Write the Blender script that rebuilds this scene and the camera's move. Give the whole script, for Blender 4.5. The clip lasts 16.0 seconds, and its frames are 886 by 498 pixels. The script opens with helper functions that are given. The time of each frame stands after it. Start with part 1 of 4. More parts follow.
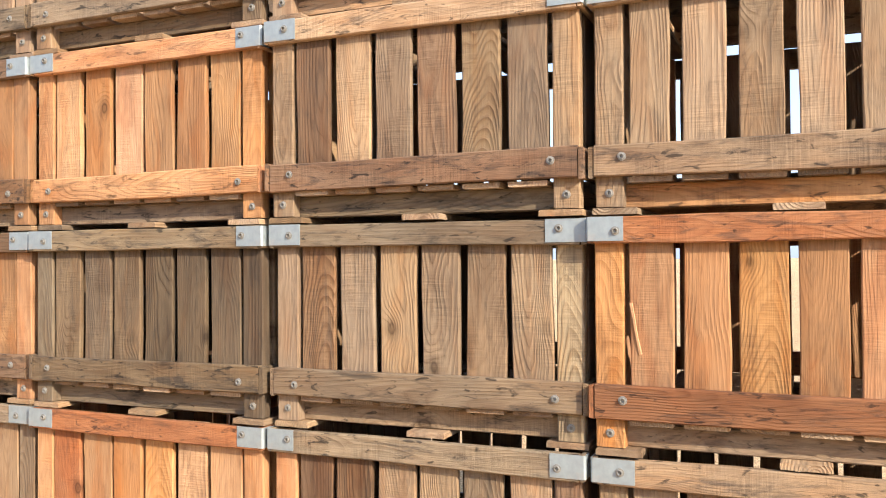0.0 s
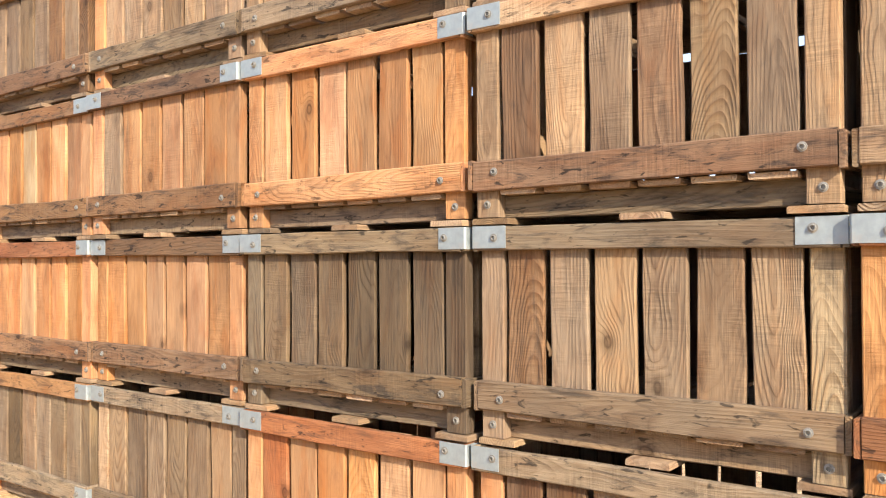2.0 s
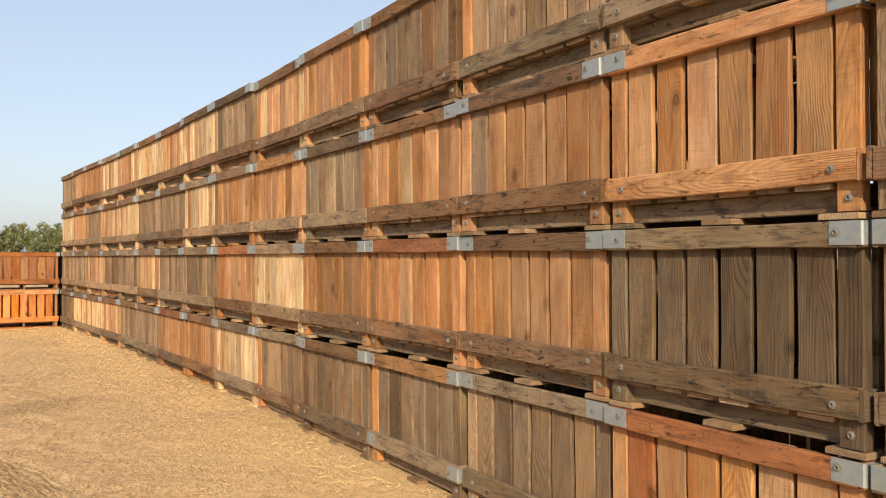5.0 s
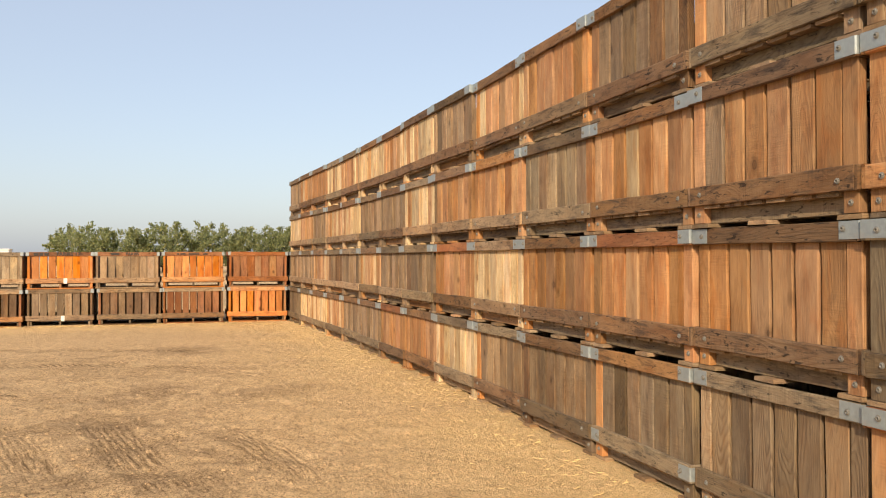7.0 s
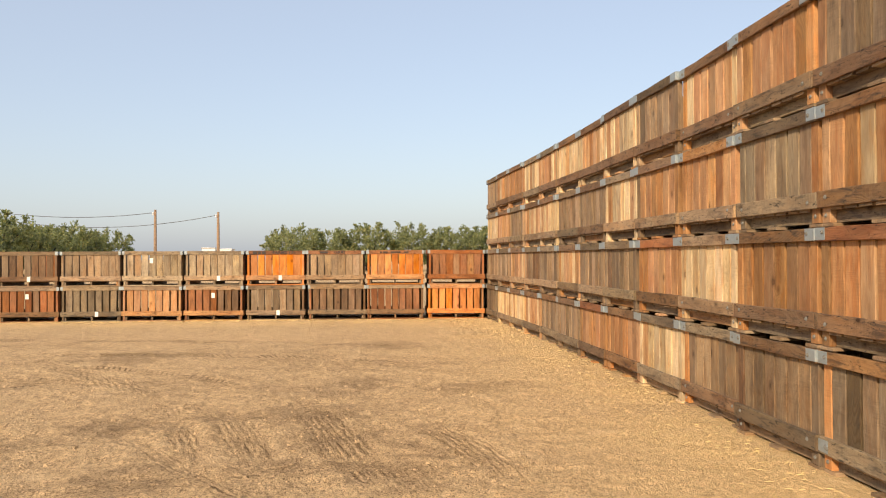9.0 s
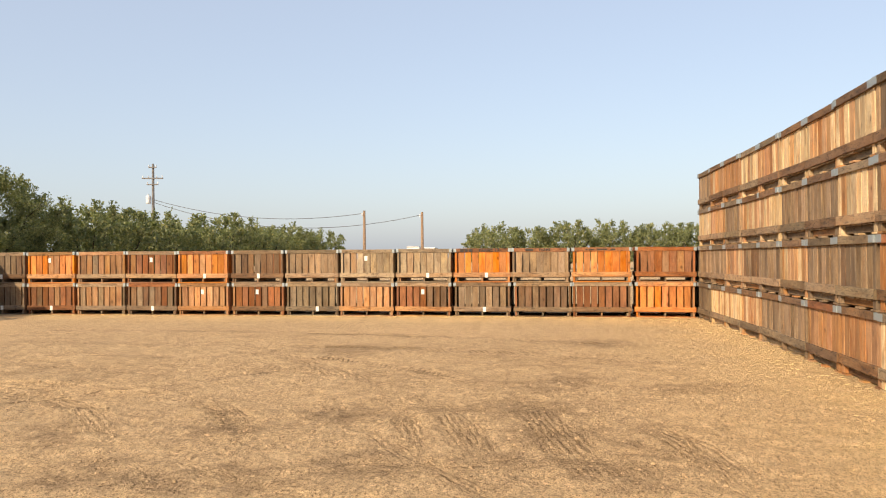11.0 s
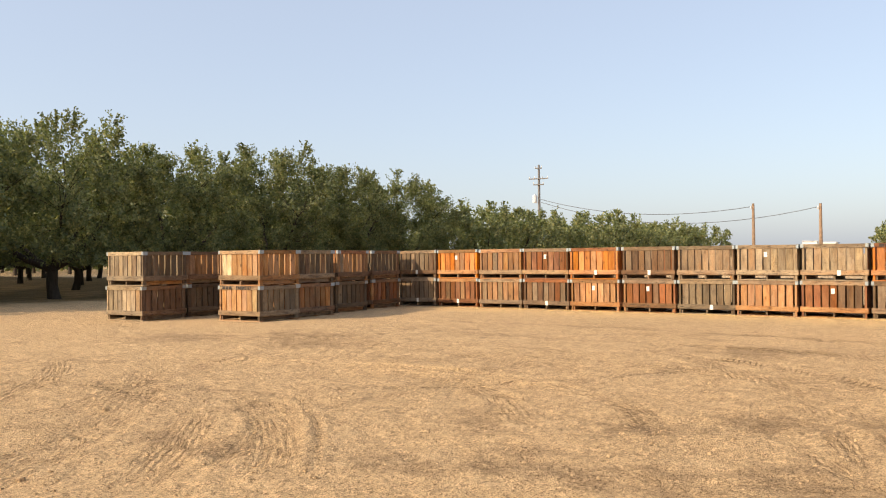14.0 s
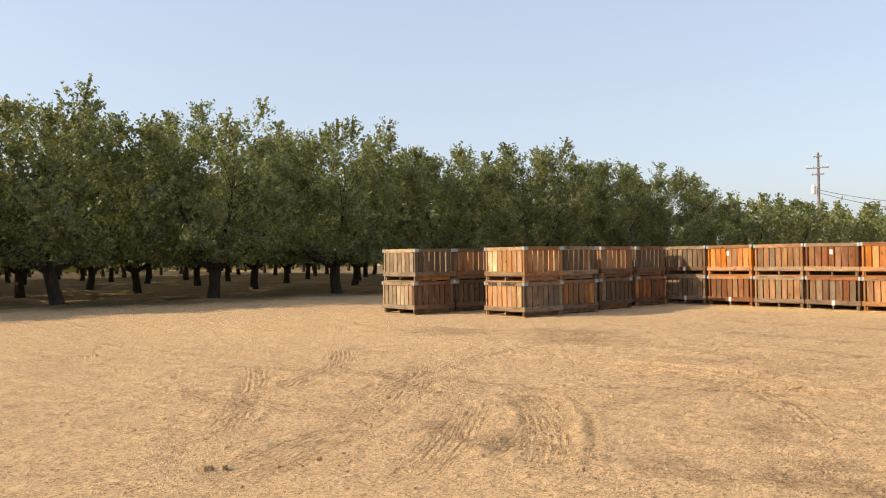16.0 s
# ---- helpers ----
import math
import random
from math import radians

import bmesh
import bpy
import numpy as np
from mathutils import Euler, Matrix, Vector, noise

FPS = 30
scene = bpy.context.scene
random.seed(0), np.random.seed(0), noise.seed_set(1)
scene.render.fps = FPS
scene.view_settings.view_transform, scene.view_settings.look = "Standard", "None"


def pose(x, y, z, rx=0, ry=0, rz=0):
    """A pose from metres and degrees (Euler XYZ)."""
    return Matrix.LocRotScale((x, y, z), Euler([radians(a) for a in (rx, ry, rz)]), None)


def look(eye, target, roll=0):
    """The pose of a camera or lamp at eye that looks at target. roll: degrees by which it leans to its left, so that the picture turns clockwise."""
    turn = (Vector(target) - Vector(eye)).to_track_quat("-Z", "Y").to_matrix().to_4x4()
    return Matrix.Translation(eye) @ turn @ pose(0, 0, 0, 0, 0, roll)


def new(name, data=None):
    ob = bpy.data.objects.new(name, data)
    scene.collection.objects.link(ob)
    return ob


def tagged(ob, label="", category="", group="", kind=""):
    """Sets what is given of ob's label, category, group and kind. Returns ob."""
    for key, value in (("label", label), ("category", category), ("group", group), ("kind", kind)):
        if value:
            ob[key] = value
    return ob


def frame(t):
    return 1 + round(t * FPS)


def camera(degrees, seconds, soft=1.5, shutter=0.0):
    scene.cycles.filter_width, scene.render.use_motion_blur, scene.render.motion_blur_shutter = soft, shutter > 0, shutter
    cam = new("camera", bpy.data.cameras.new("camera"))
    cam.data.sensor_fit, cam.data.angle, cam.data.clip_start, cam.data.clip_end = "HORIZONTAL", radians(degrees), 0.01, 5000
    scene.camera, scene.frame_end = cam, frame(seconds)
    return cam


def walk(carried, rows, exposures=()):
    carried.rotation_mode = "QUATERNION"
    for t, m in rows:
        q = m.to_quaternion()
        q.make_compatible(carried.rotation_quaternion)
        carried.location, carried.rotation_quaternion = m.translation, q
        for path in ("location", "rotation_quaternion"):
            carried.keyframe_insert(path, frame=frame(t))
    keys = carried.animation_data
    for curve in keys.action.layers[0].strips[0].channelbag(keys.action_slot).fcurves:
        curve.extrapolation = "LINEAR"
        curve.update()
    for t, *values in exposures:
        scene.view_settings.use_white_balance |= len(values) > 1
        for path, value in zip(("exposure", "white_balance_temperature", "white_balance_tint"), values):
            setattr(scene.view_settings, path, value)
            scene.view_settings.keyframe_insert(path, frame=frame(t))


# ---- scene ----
cam = camera(55.4, 16.0, soft=1.1)
PATH = [
    (0, (-0.181, 0.045, 1.408), (-0.963, 1.886, 1.433), -0.4),
    (0.5, (-0.286, 0.153, 1.396), (-1.128, 1.968, 1.422), -0.4),
    (1, (-0.348, 0.224, 1.399), (-1.294, 1.986, 1.427), -0.4),
    (1.5, (-0.349, 0.275, 1.415), (-1.43, 1.957, 1.443), -0.4),
    (2, (-0.341, 0.294, 1.422), (-1.541, 1.894, 1.451), -0.3),
    (2.5, (-0.341, 0.306, 1.427), (-1.639, 1.827, 1.454), -0.3),
    (3, (-0.349, 0.313, 1.429), (-1.737, 1.753, 1.454), -0.2),
    (3.5, (-0.369, 0.312, 1.426), (-1.838, 1.669, 1.451), -0.2),
    (4, (-0.395, 0.297, 1.428), (-1.938, 1.57, 1.448), -0.2),
    (4.5, (-0.432, 0.264, 1.432), (-2.061, 1.425, 1.451), -0.2),
    (4.8, (-0.444, 0.241, 1.435), (-2.131, 1.314, 1.452), -0.3),
    (5, (-0.453, 0.229, 1.438), (-2.174, 1.249, 1.453), -0.3),
    (5.2, (-0.458, 0.218, 1.439), (-2.209, 1.184, 1.454), -0.3),
    (7.5, (-0.481, 0.042, 1.379), (-2.421, 0.529, 1.401), -0.2),
    (8, (-0.53, 0.046, 1.374), (-2.495, 0.417, 1.396), -0.2),
    (10.5, (-0.626, -0.068, 1.347), (-2.615, -0.273, 1.367), -0.4),
    (11, (-0.6, -0.124, 1.345), (-2.573, -0.451, 1.365), -0.4),
    (11.5, (-0.617, -0.178, 1.351), (-2.561, -0.647, 1.372), -0.4),
    (12, (-0.63, -0.183, 1.355), (-2.53, -0.805, 1.375), -0.5),
    (12.5, (-0.624, -0.205, 1.35), (-2.475, -0.961, 1.37), -0.5),
    (13, (-0.649, -0.231, 1.356), (-2.443, -1.116, 1.374), -0.6),
    (13.5, (-0.643, -0.315, 1.351), (-2.366, -1.329, 1.37), -0.6),
    (14, (-0.641, -0.411, 1.353), (-2.284, -1.551, 1.372), -0.6),
    (14.5, (-0.623, -0.463, 1.343), (-2.18, -1.718, 1.362), -0.7),
    (15, (-0.638, -0.461, 1.344), (-2.102, -1.824, 1.363), -0.7),
    (15.5, (-0.611, -0.498, 1.343), (-1.973, -1.962, 1.361), -0.7),
    (16, (-0.664, -0.579, 1.332), (-1.89, -2.159, 1.352), -0.8),
]
EXPOSURES = [(0, 1.24, 5850, 10), (2, 1.26, 5950, 10), (3, 1.05, 6300, 10), (4, 0.74, 6700, 10), (5, 0.37, 6850, 10), (8, 0.33, 6900, 10), (12.5, 0.45, 6850, 10), (16, 0.51, 6800, 10)]
walk(cam, [(t, look(eye, target, roll)) for t, eye, target, roll in PATH], EXPOSURES)

# ---- light ----
SUN_TO = Vector((0.76, -0.43, 0.49)).normalized()
world = bpy.data.worlds.new("sky")
scene.world = world
world.use_nodes = True
wn, wl = world.node_tree.nodes, world.node_tree.links
sky = wn.new("ShaderNodeTexSky")
sky.sky_type = "NISHITA"
sky.sun_disc = False
sky.sun_elevation = math.asin(SUN_TO.z)
sky.sun_rotation = math.atan2(SUN_TO.x, SUN_TO.y)
sky.altitude, sky.air_density, sky.dust_density, sky.ozone_density = 0, 1.0, 2.0, 1.7
haze = wn.new("ShaderNodeMix")  # dry-season haze whitens the whole dome
haze.data_type, haze.blend_type = "RGBA", "MIX"
haze.inputs[0].default_value = 0.52
haze.inputs[7].default_value = (3.36, 3.70, 4.50, 1)
wl.new(sky.outputs[0], haze.inputs[6])
wl.new(haze.outputs[2], wn["Background"].inputs[0])
wn["Background"].inputs[1].default_value = 0.15
sun_data = bpy.data.lights.new("sun", "SUN")
sun_data.energy, sun_data.angle, sun_data.color = 4.3, radians(0.6), (1.0, 0.825, 0.60)
sun = new("sun", sun_data)
sun.matrix_world = look((0, 0, 60), (-SUN_TO.x, -SUN_TO.y, 60 - SUN_TO.z))


# ---- materials ----
def material(name):
    m = bpy.data.materials.new(name)
    m.use_nodes = True
    nt = m.node_tree
    return m, nt, nt.nodes["Principled BSDF"]


def node(nt, kind, **kw):
    n = nt.nodes.new(kind)
    for k, v in kw.items():
        if k == "operation":
            n.operation = v
        elif k == "blend":
            n.data_type, n.blend_type = "RGBA", v
    return n


def math_node(nt, op, a, b=0.0, clamp=False):
    n = nt.nodes.new("ShaderNodeMath")
    n.operation, n.use_clamp = op, clamp
    for i, v in enumerate((a, b)):
        if isinstance(v, (int, float)):
            n.inputs[i].default_value = v
        else:
            nt.links.new(v, n.inputs[i])
    return n.outputs[0]


def vec_node(nt, op, a, b):
    n = nt.nodes.new("ShaderNodeVectorMath")
    n.operation = op
    for i, v in enumerate((a, b)):
        if isinstance(v, tuple):
            n.inputs[i].default_value = v
        else:
            nt.links.new(v, n.inputs[i])
    return n.outputs[0]


def noise_node(nt, vec, scale, detail=4, rough=0.55, distort=0.0):
    n = nt.nodes.new("ShaderNodeTexNoise")
    n.inputs["Scale"].default_value = scale
    n.inputs["Detail"].default_value = detail
    n.inputs["Roughness"].default_value = rough
    n.inputs["Distortion"].default_value = distort
    nt.links.new(vec, n.inputs["Vector"])
    return n.outputs[0]


def noise_vec(nt, vec, scale):
    n = nt.nodes.new("ShaderNodeTexNoise")
    n.inputs["Scale"].default_value = scale
    nt.links.new(vec, n.inputs["Vector"])
    return n.outputs[1]


def ramp(nt, fac, stops):
    n = nt.nodes.new("ShaderNodeValToRGB")
    nt.links.new(fac, n.inputs[0])
    els = n.color_ramp.elements
    while len(els) < len(stops):
        els.new(0.5)
    for e, (p, c) in zip(els, stops):
        e.position = p
        e.color = (c, c, c, 1) if isinstance(c, (int, float)) else (*c, 1)
    return n.outputs[0]


def mix(nt, kind, fac, a, b):
    n = nt.nodes.new("ShaderNodeMix")
    n.data_type, n.blend_type = "RGBA", kind
    for i, v in ((0, fac), (6, a), (7, b)):
        if isinstance(v, (int, float)):
            n.inputs[i].default_value = v
        elif isinstance(v, tuple):
            n.inputs[i].default_value = (*v, 1)
        else:
            nt.links.new(v, n.inputs[i])
    return n.outputs[2]


def timber(name, tone, stain=0.35, grey=0.25, ring=0.62, blots=0.18):
    """Sawn softwood whose grain runs along each board's own X. tone: base colour; stain: dark weather streaks; grey: silvering."""
    m, nt, bsdf = material(name)
    tc = nt.nodes.new("ShaderNodeTexCoord")
    info = nt.nodes.new("ShaderNodeObjectInfo")
    rnd = info.outputs["Random"]
    w = nt.nodes.new("ShaderNodeTexWhiteNoise")
    w.noise_dimensions = "1D"
    nt.links.new(rnd, w.inputs["W"])
    sep = nt.nodes.new("ShaderNodeSeparateColor")
    nt.links.new(w.outputs["Color"], sep.inputs[0])
    r1, r2, r3 = sep.outputs
    off = vec_node(nt, "MULTIPLY", w.outputs["Color"], (37.0, 53.0, 71.0))
    co = tc.outputs["Object"]
    shifted = vec_node(nt, "ADD", co, off)
    # knots
    vor = nt.nodes.new("ShaderNodeTexVoronoi")
    vor.inputs["Scale"].default_value = 1.0
    nt.links.new(vec_node(nt, "MULTIPLY", shifted, (3.5, 5.2, 0.5)), vor.inputs["Vector"])
    vs = nt.nodes.new("ShaderNodeSeparateColor")
    nt.links.new(vor.outputs["Color"], vs.inputs[0])
    has = math_node(nt, "GREATER_THAN", vs.outputs[0], 0.42)
    knot = math_node(nt, "MULTIPLY", ramp(nt, vor.outputs["Distance"], [(0.0, 0.9), (0.045, 0.7), (0.075, 1.0), (0.10, 0.5), (0.20, 0.0)]), has)
    swell = math_node(nt, "MULTIPLY", math_node(nt, "MULTIPLY", ramp(nt, vor.outputs["Distance"], [(0.0, 1.0), (0.12, 0.72), (0.30, 0.22), (0.5, 0.0)]), has), 0.034)
    # growth rings cut by the board's plane
    wob = noise_node(nt, vec_node(nt, "MULTIPLY", shifted, (1.7, 6.5, 6.5)), 1.0, 1, 0.5)
    xyz = nt.nodes.new("ShaderNodeSeparateXYZ")
    nt.links.new(co, xyz.inputs[0])
    pith_y = math_node(nt, "MULTIPLY", math_node(nt, "SUBTRACT", r1, 0.5), 0.09)
    pith_z = math_node(nt, "MULTIPLY_ADD", r2, 0.075)
    nt.nodes[-1].inputs[2].default_value = 0.018
    tilt = math_node(nt, "MULTIPLY", math_node(nt, "SUBTRACT", r3, 0.5), 0.26)
    zz = math_node(nt, "ADD", math_node(nt, "ADD", xyz.outputs[2], pith_z), math_node(nt, "MULTIPLY", xyz.outputs[0], tilt))
    zz = math_node(nt, "ADD", zz, math_node(nt, "MULTIPLY", math_node(nt, "SUBTRACT", wob, 0.5), 0.10))
    yy = math_node(nt, "ADD", xyz.outputs[1], pith_y)
    yy = math_node(nt, "ADD", yy, math_node(nt, "MULTIPLY", math_node(nt, "SUBTRACT", wob, 0.5), 0.05))
    dist = math_node(nt, "SQRT", math_node(nt, "ADD", math_node(nt, "MULTIPLY", yy, yy), math_node(nt, "MULTIPLY", zz, zz)))
    saw = math_node(nt, "FRACT", math_node(nt, "MULTIPLY", math_node(nt, "ADD", dist, swell), math_node(nt, "ADD", 78.0, math_node(nt, "MULTIPLY", r2, 62.0))))
    rings = ramp(nt, saw, [(0.0, 0.35), (0.22, 0.0), (0.50, 0.20), (0.80, 0.85), (0.90, 1.0), (1.0, 0.35)])
    # fibres, saw marks, streaks
    fib = noise_node(nt, vec_node(nt, "MULTIPLY", shifted, (6.0, 260.0, 260.0)), 1.0, 4, 0.6)
    saws = noise_node(nt, vec_node(nt, "MULTIPLY", shifted, (150.0, 7.0, 7.0)), 1.0, 3, 0.6, 0.5)
    sawn = math_node(nt, "MULTIPLY", math_node(nt, "GREATER_THAN", r1, 0.40), ramp(nt, noise_node(nt, shifted, 7.0, 2, 0.5), [(0.42, 0.0), (0.58, 1.0)]))
    blot = noise_node(nt, vec_node(nt, "MULTIPLY", shifted, (13.0, 42.0, 42.0)), 1.0, 3, 0.6, 0.8)
    streak = noise_node(nt, vec_node(nt, "MULTIPLY", shifted, (4.5, 24.0, 24.0)), 1.0, 6, 0.72, 0.7)
    cloud = noise_node(nt, shifted, 3.2, 4, 0.6, 0.4)
    light = tuple(min(1.0, c * f) for c, f in zip(tone, (1.34, 1.37, 1.38)))
    dark = tuple(c * f for c, f in zip(tone, (0.66, 0.52, 0.43)))
    grim = tuple(0.30 * c + 0.015 for c in (tone[0], tone[1] * 1.05, tone[2] * 1.2))
    lum = 0.3 * tone[0] + 0.55 * tone[1] + 0.15 * tone[2]
    silver = (lum * 1.12, lum * 0.93, lum * 0.70)
    strength = math_node(nt, "MULTIPLY_ADD", r3, 0.65)
    nt.nodes[-1].inputs[2].default_value = 0.38
    patch = ramp(nt, noise_node(nt, shifted, 5.0, 3, 0.5), [(0.35, 0.35), (0.62, 1.0)])
    strength = math_node(nt, "MULTIPLY", math_node(nt, "MULTIPLY", strength, patch), ring)
    col = mix(nt, "MIX", math_node(nt, "MULTIPLY", rings, strength), light, dark)
    heart = noise_node(nt, vec_node(nt, "MULTIPLY", shifted, (2.6, 11.0, 11.0)), 1.0, 2, 0.5, 0.9)
    col = mix(nt, "MULTIPLY", 0.85 - 1.4 * grey, col, ramp(nt, heart, [(0.36, (1.10, 1.14, 1.20)), (0.5, (1.0, 1.0, 1.0)), (0.64, (0.98, 0.80, 0.66))]))
    col = mix(nt, "MIX", math_node(nt, "MULTIPLY", ramp(nt, cloud, [(0.38, 0.0), (0.66, 1.0)]), grey), col, silver)
    col = mix(nt, "MIX", math_node(nt, "MULTIPLY", ramp(nt, streak, [(0.51, 0.0), (0.65, 1.0)]), stain), col, grim)
    weathered = noise_node(nt, vec_node(nt, "MULTIPLY", shifted, (2.2, 7.0, 7.0)), 1.0, 3, 0.6, 0.5)
    col = mix(nt, "MULTIPLY", 0.75, col, ramp(nt, weathered, [(0.32, (1.22, 1.18, 1.10)), (0.5, (1.0, 0.98, 0.95)), (0.68, (0.66, 0.58, 0.52))]))
    col = mix(nt, "MULTIPLY", 0.40, col, ramp(nt, fib, [(0.28, 0.50), (0.5, 1.0), (0.7, 1.22)]))
    col = mix(nt, "MULTIPLY", math_node(nt, "MULTIPLY", sawn, 0.3 + 0.9 * grey), col, ramp(nt, saws, [(0.35, 0.62), (0.65, 1.12)]))
    col = mix(nt, "MIX", math_node(nt, "MULTIPLY", ramp(nt, blot, [(0.60, 0.0), (0.67, 1.0)]), min(1.0, stain * blots)), col, tuple(0.11 * c + 0.006 for c in tone))
    col = mix(nt, "MIX", math_node(nt, "MULTIPLY", knot, 0.8), col, tuple(0.32 * c for c in dark))
    hsv = nt.nodes.new("ShaderNodeHueSaturation")
    nt.links.new(col, hsv.inputs["Color"])
    nt.links.new(math_node(nt, "MULTIPLY_ADD", r3, 0.006), hsv.inputs["Hue"])
    nt.nodes[-1].inputs[2].default_value = 0.498
    nt.links.new(math_node(nt, "MULTIPLY_ADD", r2, 0.16), hsv.inputs["Saturation"])
    nt.nodes[-1].inputs[2].default_value = 0.92
    nt.links.new(math_node(nt, "MULTIPLY_ADD", r1, 0.58), hsv.inputs["Value"])
    nt.nodes[-1].inputs[2].default_value = 0.72
    nt.links.new(hsv.outputs[0], bsdf.inputs["Base Color"])
    bsdf.inputs["Roughness"].default_value = 0.82
    bsdf.inputs["Specular IOR Level"].default_value = 0.25
    high = math_node(nt, "ADD", math_node(nt, "MULTIPLY", rings, math_node(nt, "MULTIPLY", strength, 1.3)), math_node(nt, "ADD", math_node(nt, "MULTIPLY", fib, 0.8), math_node(nt, "MULTIPLY", math_node(nt, "MULTIPLY", saws, sawn), 0.7)))
    bump = nt.nodes.new("ShaderNodeBump")
    bump.inputs["Strength"].default_value = 0.9
    bump.inputs["Distance"].default_value = 0.003
    nt.links.new(high, bump.inputs["Height"])
    nt.links.new(bump.outputs[0], bsdf.inputs["Normal"])
    return m


TONE = {
    "orange": ((0.298, 0.152, 0.070), 0.30, 0.10), "light": ((0.335, 0.187, 0.092), 0.26, 0.10),
    "amber": ((0.240, 0.127, 0.058), 0.38, 0.10), "pale": ((0.43, 0.315, 0.185), 0.18, 0.08),
    "tan": ((0.238, 0.160, 0.096), 0.42, 0.25), "weather": ((0.170, 0.116, 0.071), 0.48, 0.30),
    "grey": ((0.166, 0.122, 0.077), 0.50, 0.34), "dark": ((0.108, 0.075, 0.045), 0.50, 0.24),
    "brown": ((0.138, 0.079, 0.043), 0.60, 0.20), "red": ((0.190, 0.078, 0.034), 0.45, 0.12),
    "silver": ((0.262, 0.196, 0.124), 0.50, 0.35), "hot": ((0.40, 0.145, 0.035), 0.22, 0.05),
}
FIGURE = {"orange": 0.42, "light": 0.40, "amber": 0.46, "hot": 0.40, "pale": 0.50, "red": 0.5}
WOOD = {k: timber("timber_" + k, *v, FIGURE.get(k, 0.68)) for k, v in TONE.items()}
RAILWOOD = {k: timber("rail_timber_" + k, tuple(1.1 * c for c in v[0]), min(0.9, v[1] + 0.34), v[2] + 0.05, 0.5, 1.0) for k, v in TONE.items()}


def steel(name, base, rough):
    m, nt, bsdf = material(name)
    tc = nt.nodes.new("ShaderNodeTexCoord")
    n1 = noise_node(nt, tc.outputs["Object"], 38.0, 4, 0.6)
    n2 = noise_node(nt, tc.outputs["Object"], 9.0, 5, 0.65)
    c = mix(nt, "MIX", ramp(nt, n1, [(0.35, 0.0), (0.65, 1.0)]), tuple(0.82 * v for v in base), base)
    c = mix(nt, "MIX", math_node(nt, "MULTIPLY", ramp(nt, n2, [(0.56, 0.0), (0.72, 1.0)]), 0.45), c, (0.34, 0.25, 0.17))
    nt.links.new(c, bsdf.inputs["Base Color"])
    bsdf.inputs["Metallic"].default_value = 0.45
    nt.links.new(ramp(nt, n1, [(0.3, rough), (0.7, rough + 0.2)]), bsdf.inputs["Roughness"])
    return m


GALV = steel("galvanised_steel", (0.335, 0.38, 0.395), 0.45)
BOLT = steel("zinc_bolt", (0.27, 0.26, 0.235), 0.55)


def plain(name, base, rough=0.7, vary=0.12, scale=20.0):
    m, nt, bsdf = material(name)
    tc = nt.nodes.new("ShaderNodeTexCoord")
    n1 = noise_node(nt, tc.outputs["Object"], scale, 5, 0.6)
    c = mix(nt, "MULTIPLY", 1.0, base, ramp(nt, n1, [(0.3, 1.0 - vary * 2), (0.7, 1.0 + vary)]))
    nt.links.new(c, bsdf.inputs["Base Color"])
    bsdf.inputs["Roughness"].default_value = rough
    return m


PAPER = plain("paper_tag", (0.78, 0.76, 0.68), 0.7, 0.06)
INK = plain("stencil_ink", (0.045, 0.035, 0.03), 0.8, 0.2, 60)
STAMP = plain("faded_stamp", (0.085, 0.055, 0.035), 0.8, 0.3, 90)
POLE = plain("pole_wood", (0.30, 0.20, 0.13), 0.9, 0.25, 6)
POLE_GREY = plain("pole_wood_grey", (0.20, 0.19, 0.185), 0.9, 0.25, 6)
WIRE = plain("black_cable", (0.05, 0.05, 0.055), 0.6, 0.05)
CERAMIC = plain("grey_enamel", (0.62, 0.63, 0.64), 0.4, 0.08)
WHITE = plain("white_sheet_metal", (0.70, 0.70, 0.68), 0.5, 0.06)


def bark_material():
    m, nt, bsdf = material("bark")
    tc = nt.nodes.new("ShaderNodeTexCoord")
    n1 = noise_node(nt, vec_node(nt, "MULTIPLY", tc.outputs["Object"], (14.0, 14.0, 3.0)), 1.0, 6, 0.7, 0.5)
    nt.links.new(ramp(nt, n1, [(0.3, (0.020, 0.014, 0.010)), (0.7, (0.070, 0.052, 0.036))]), bsdf.inputs["Base Color"])
    bsdf.inputs["Roughness"].default_value = 0.95
    b = nt.nodes.new("ShaderNodeBump")
    b.inputs["Distance"].default_value = 0.03
    nt.links.new(n1, b.inputs["Height"])
    nt.links.new(b.outputs[0], bsdf.inputs["Normal"])
    return m


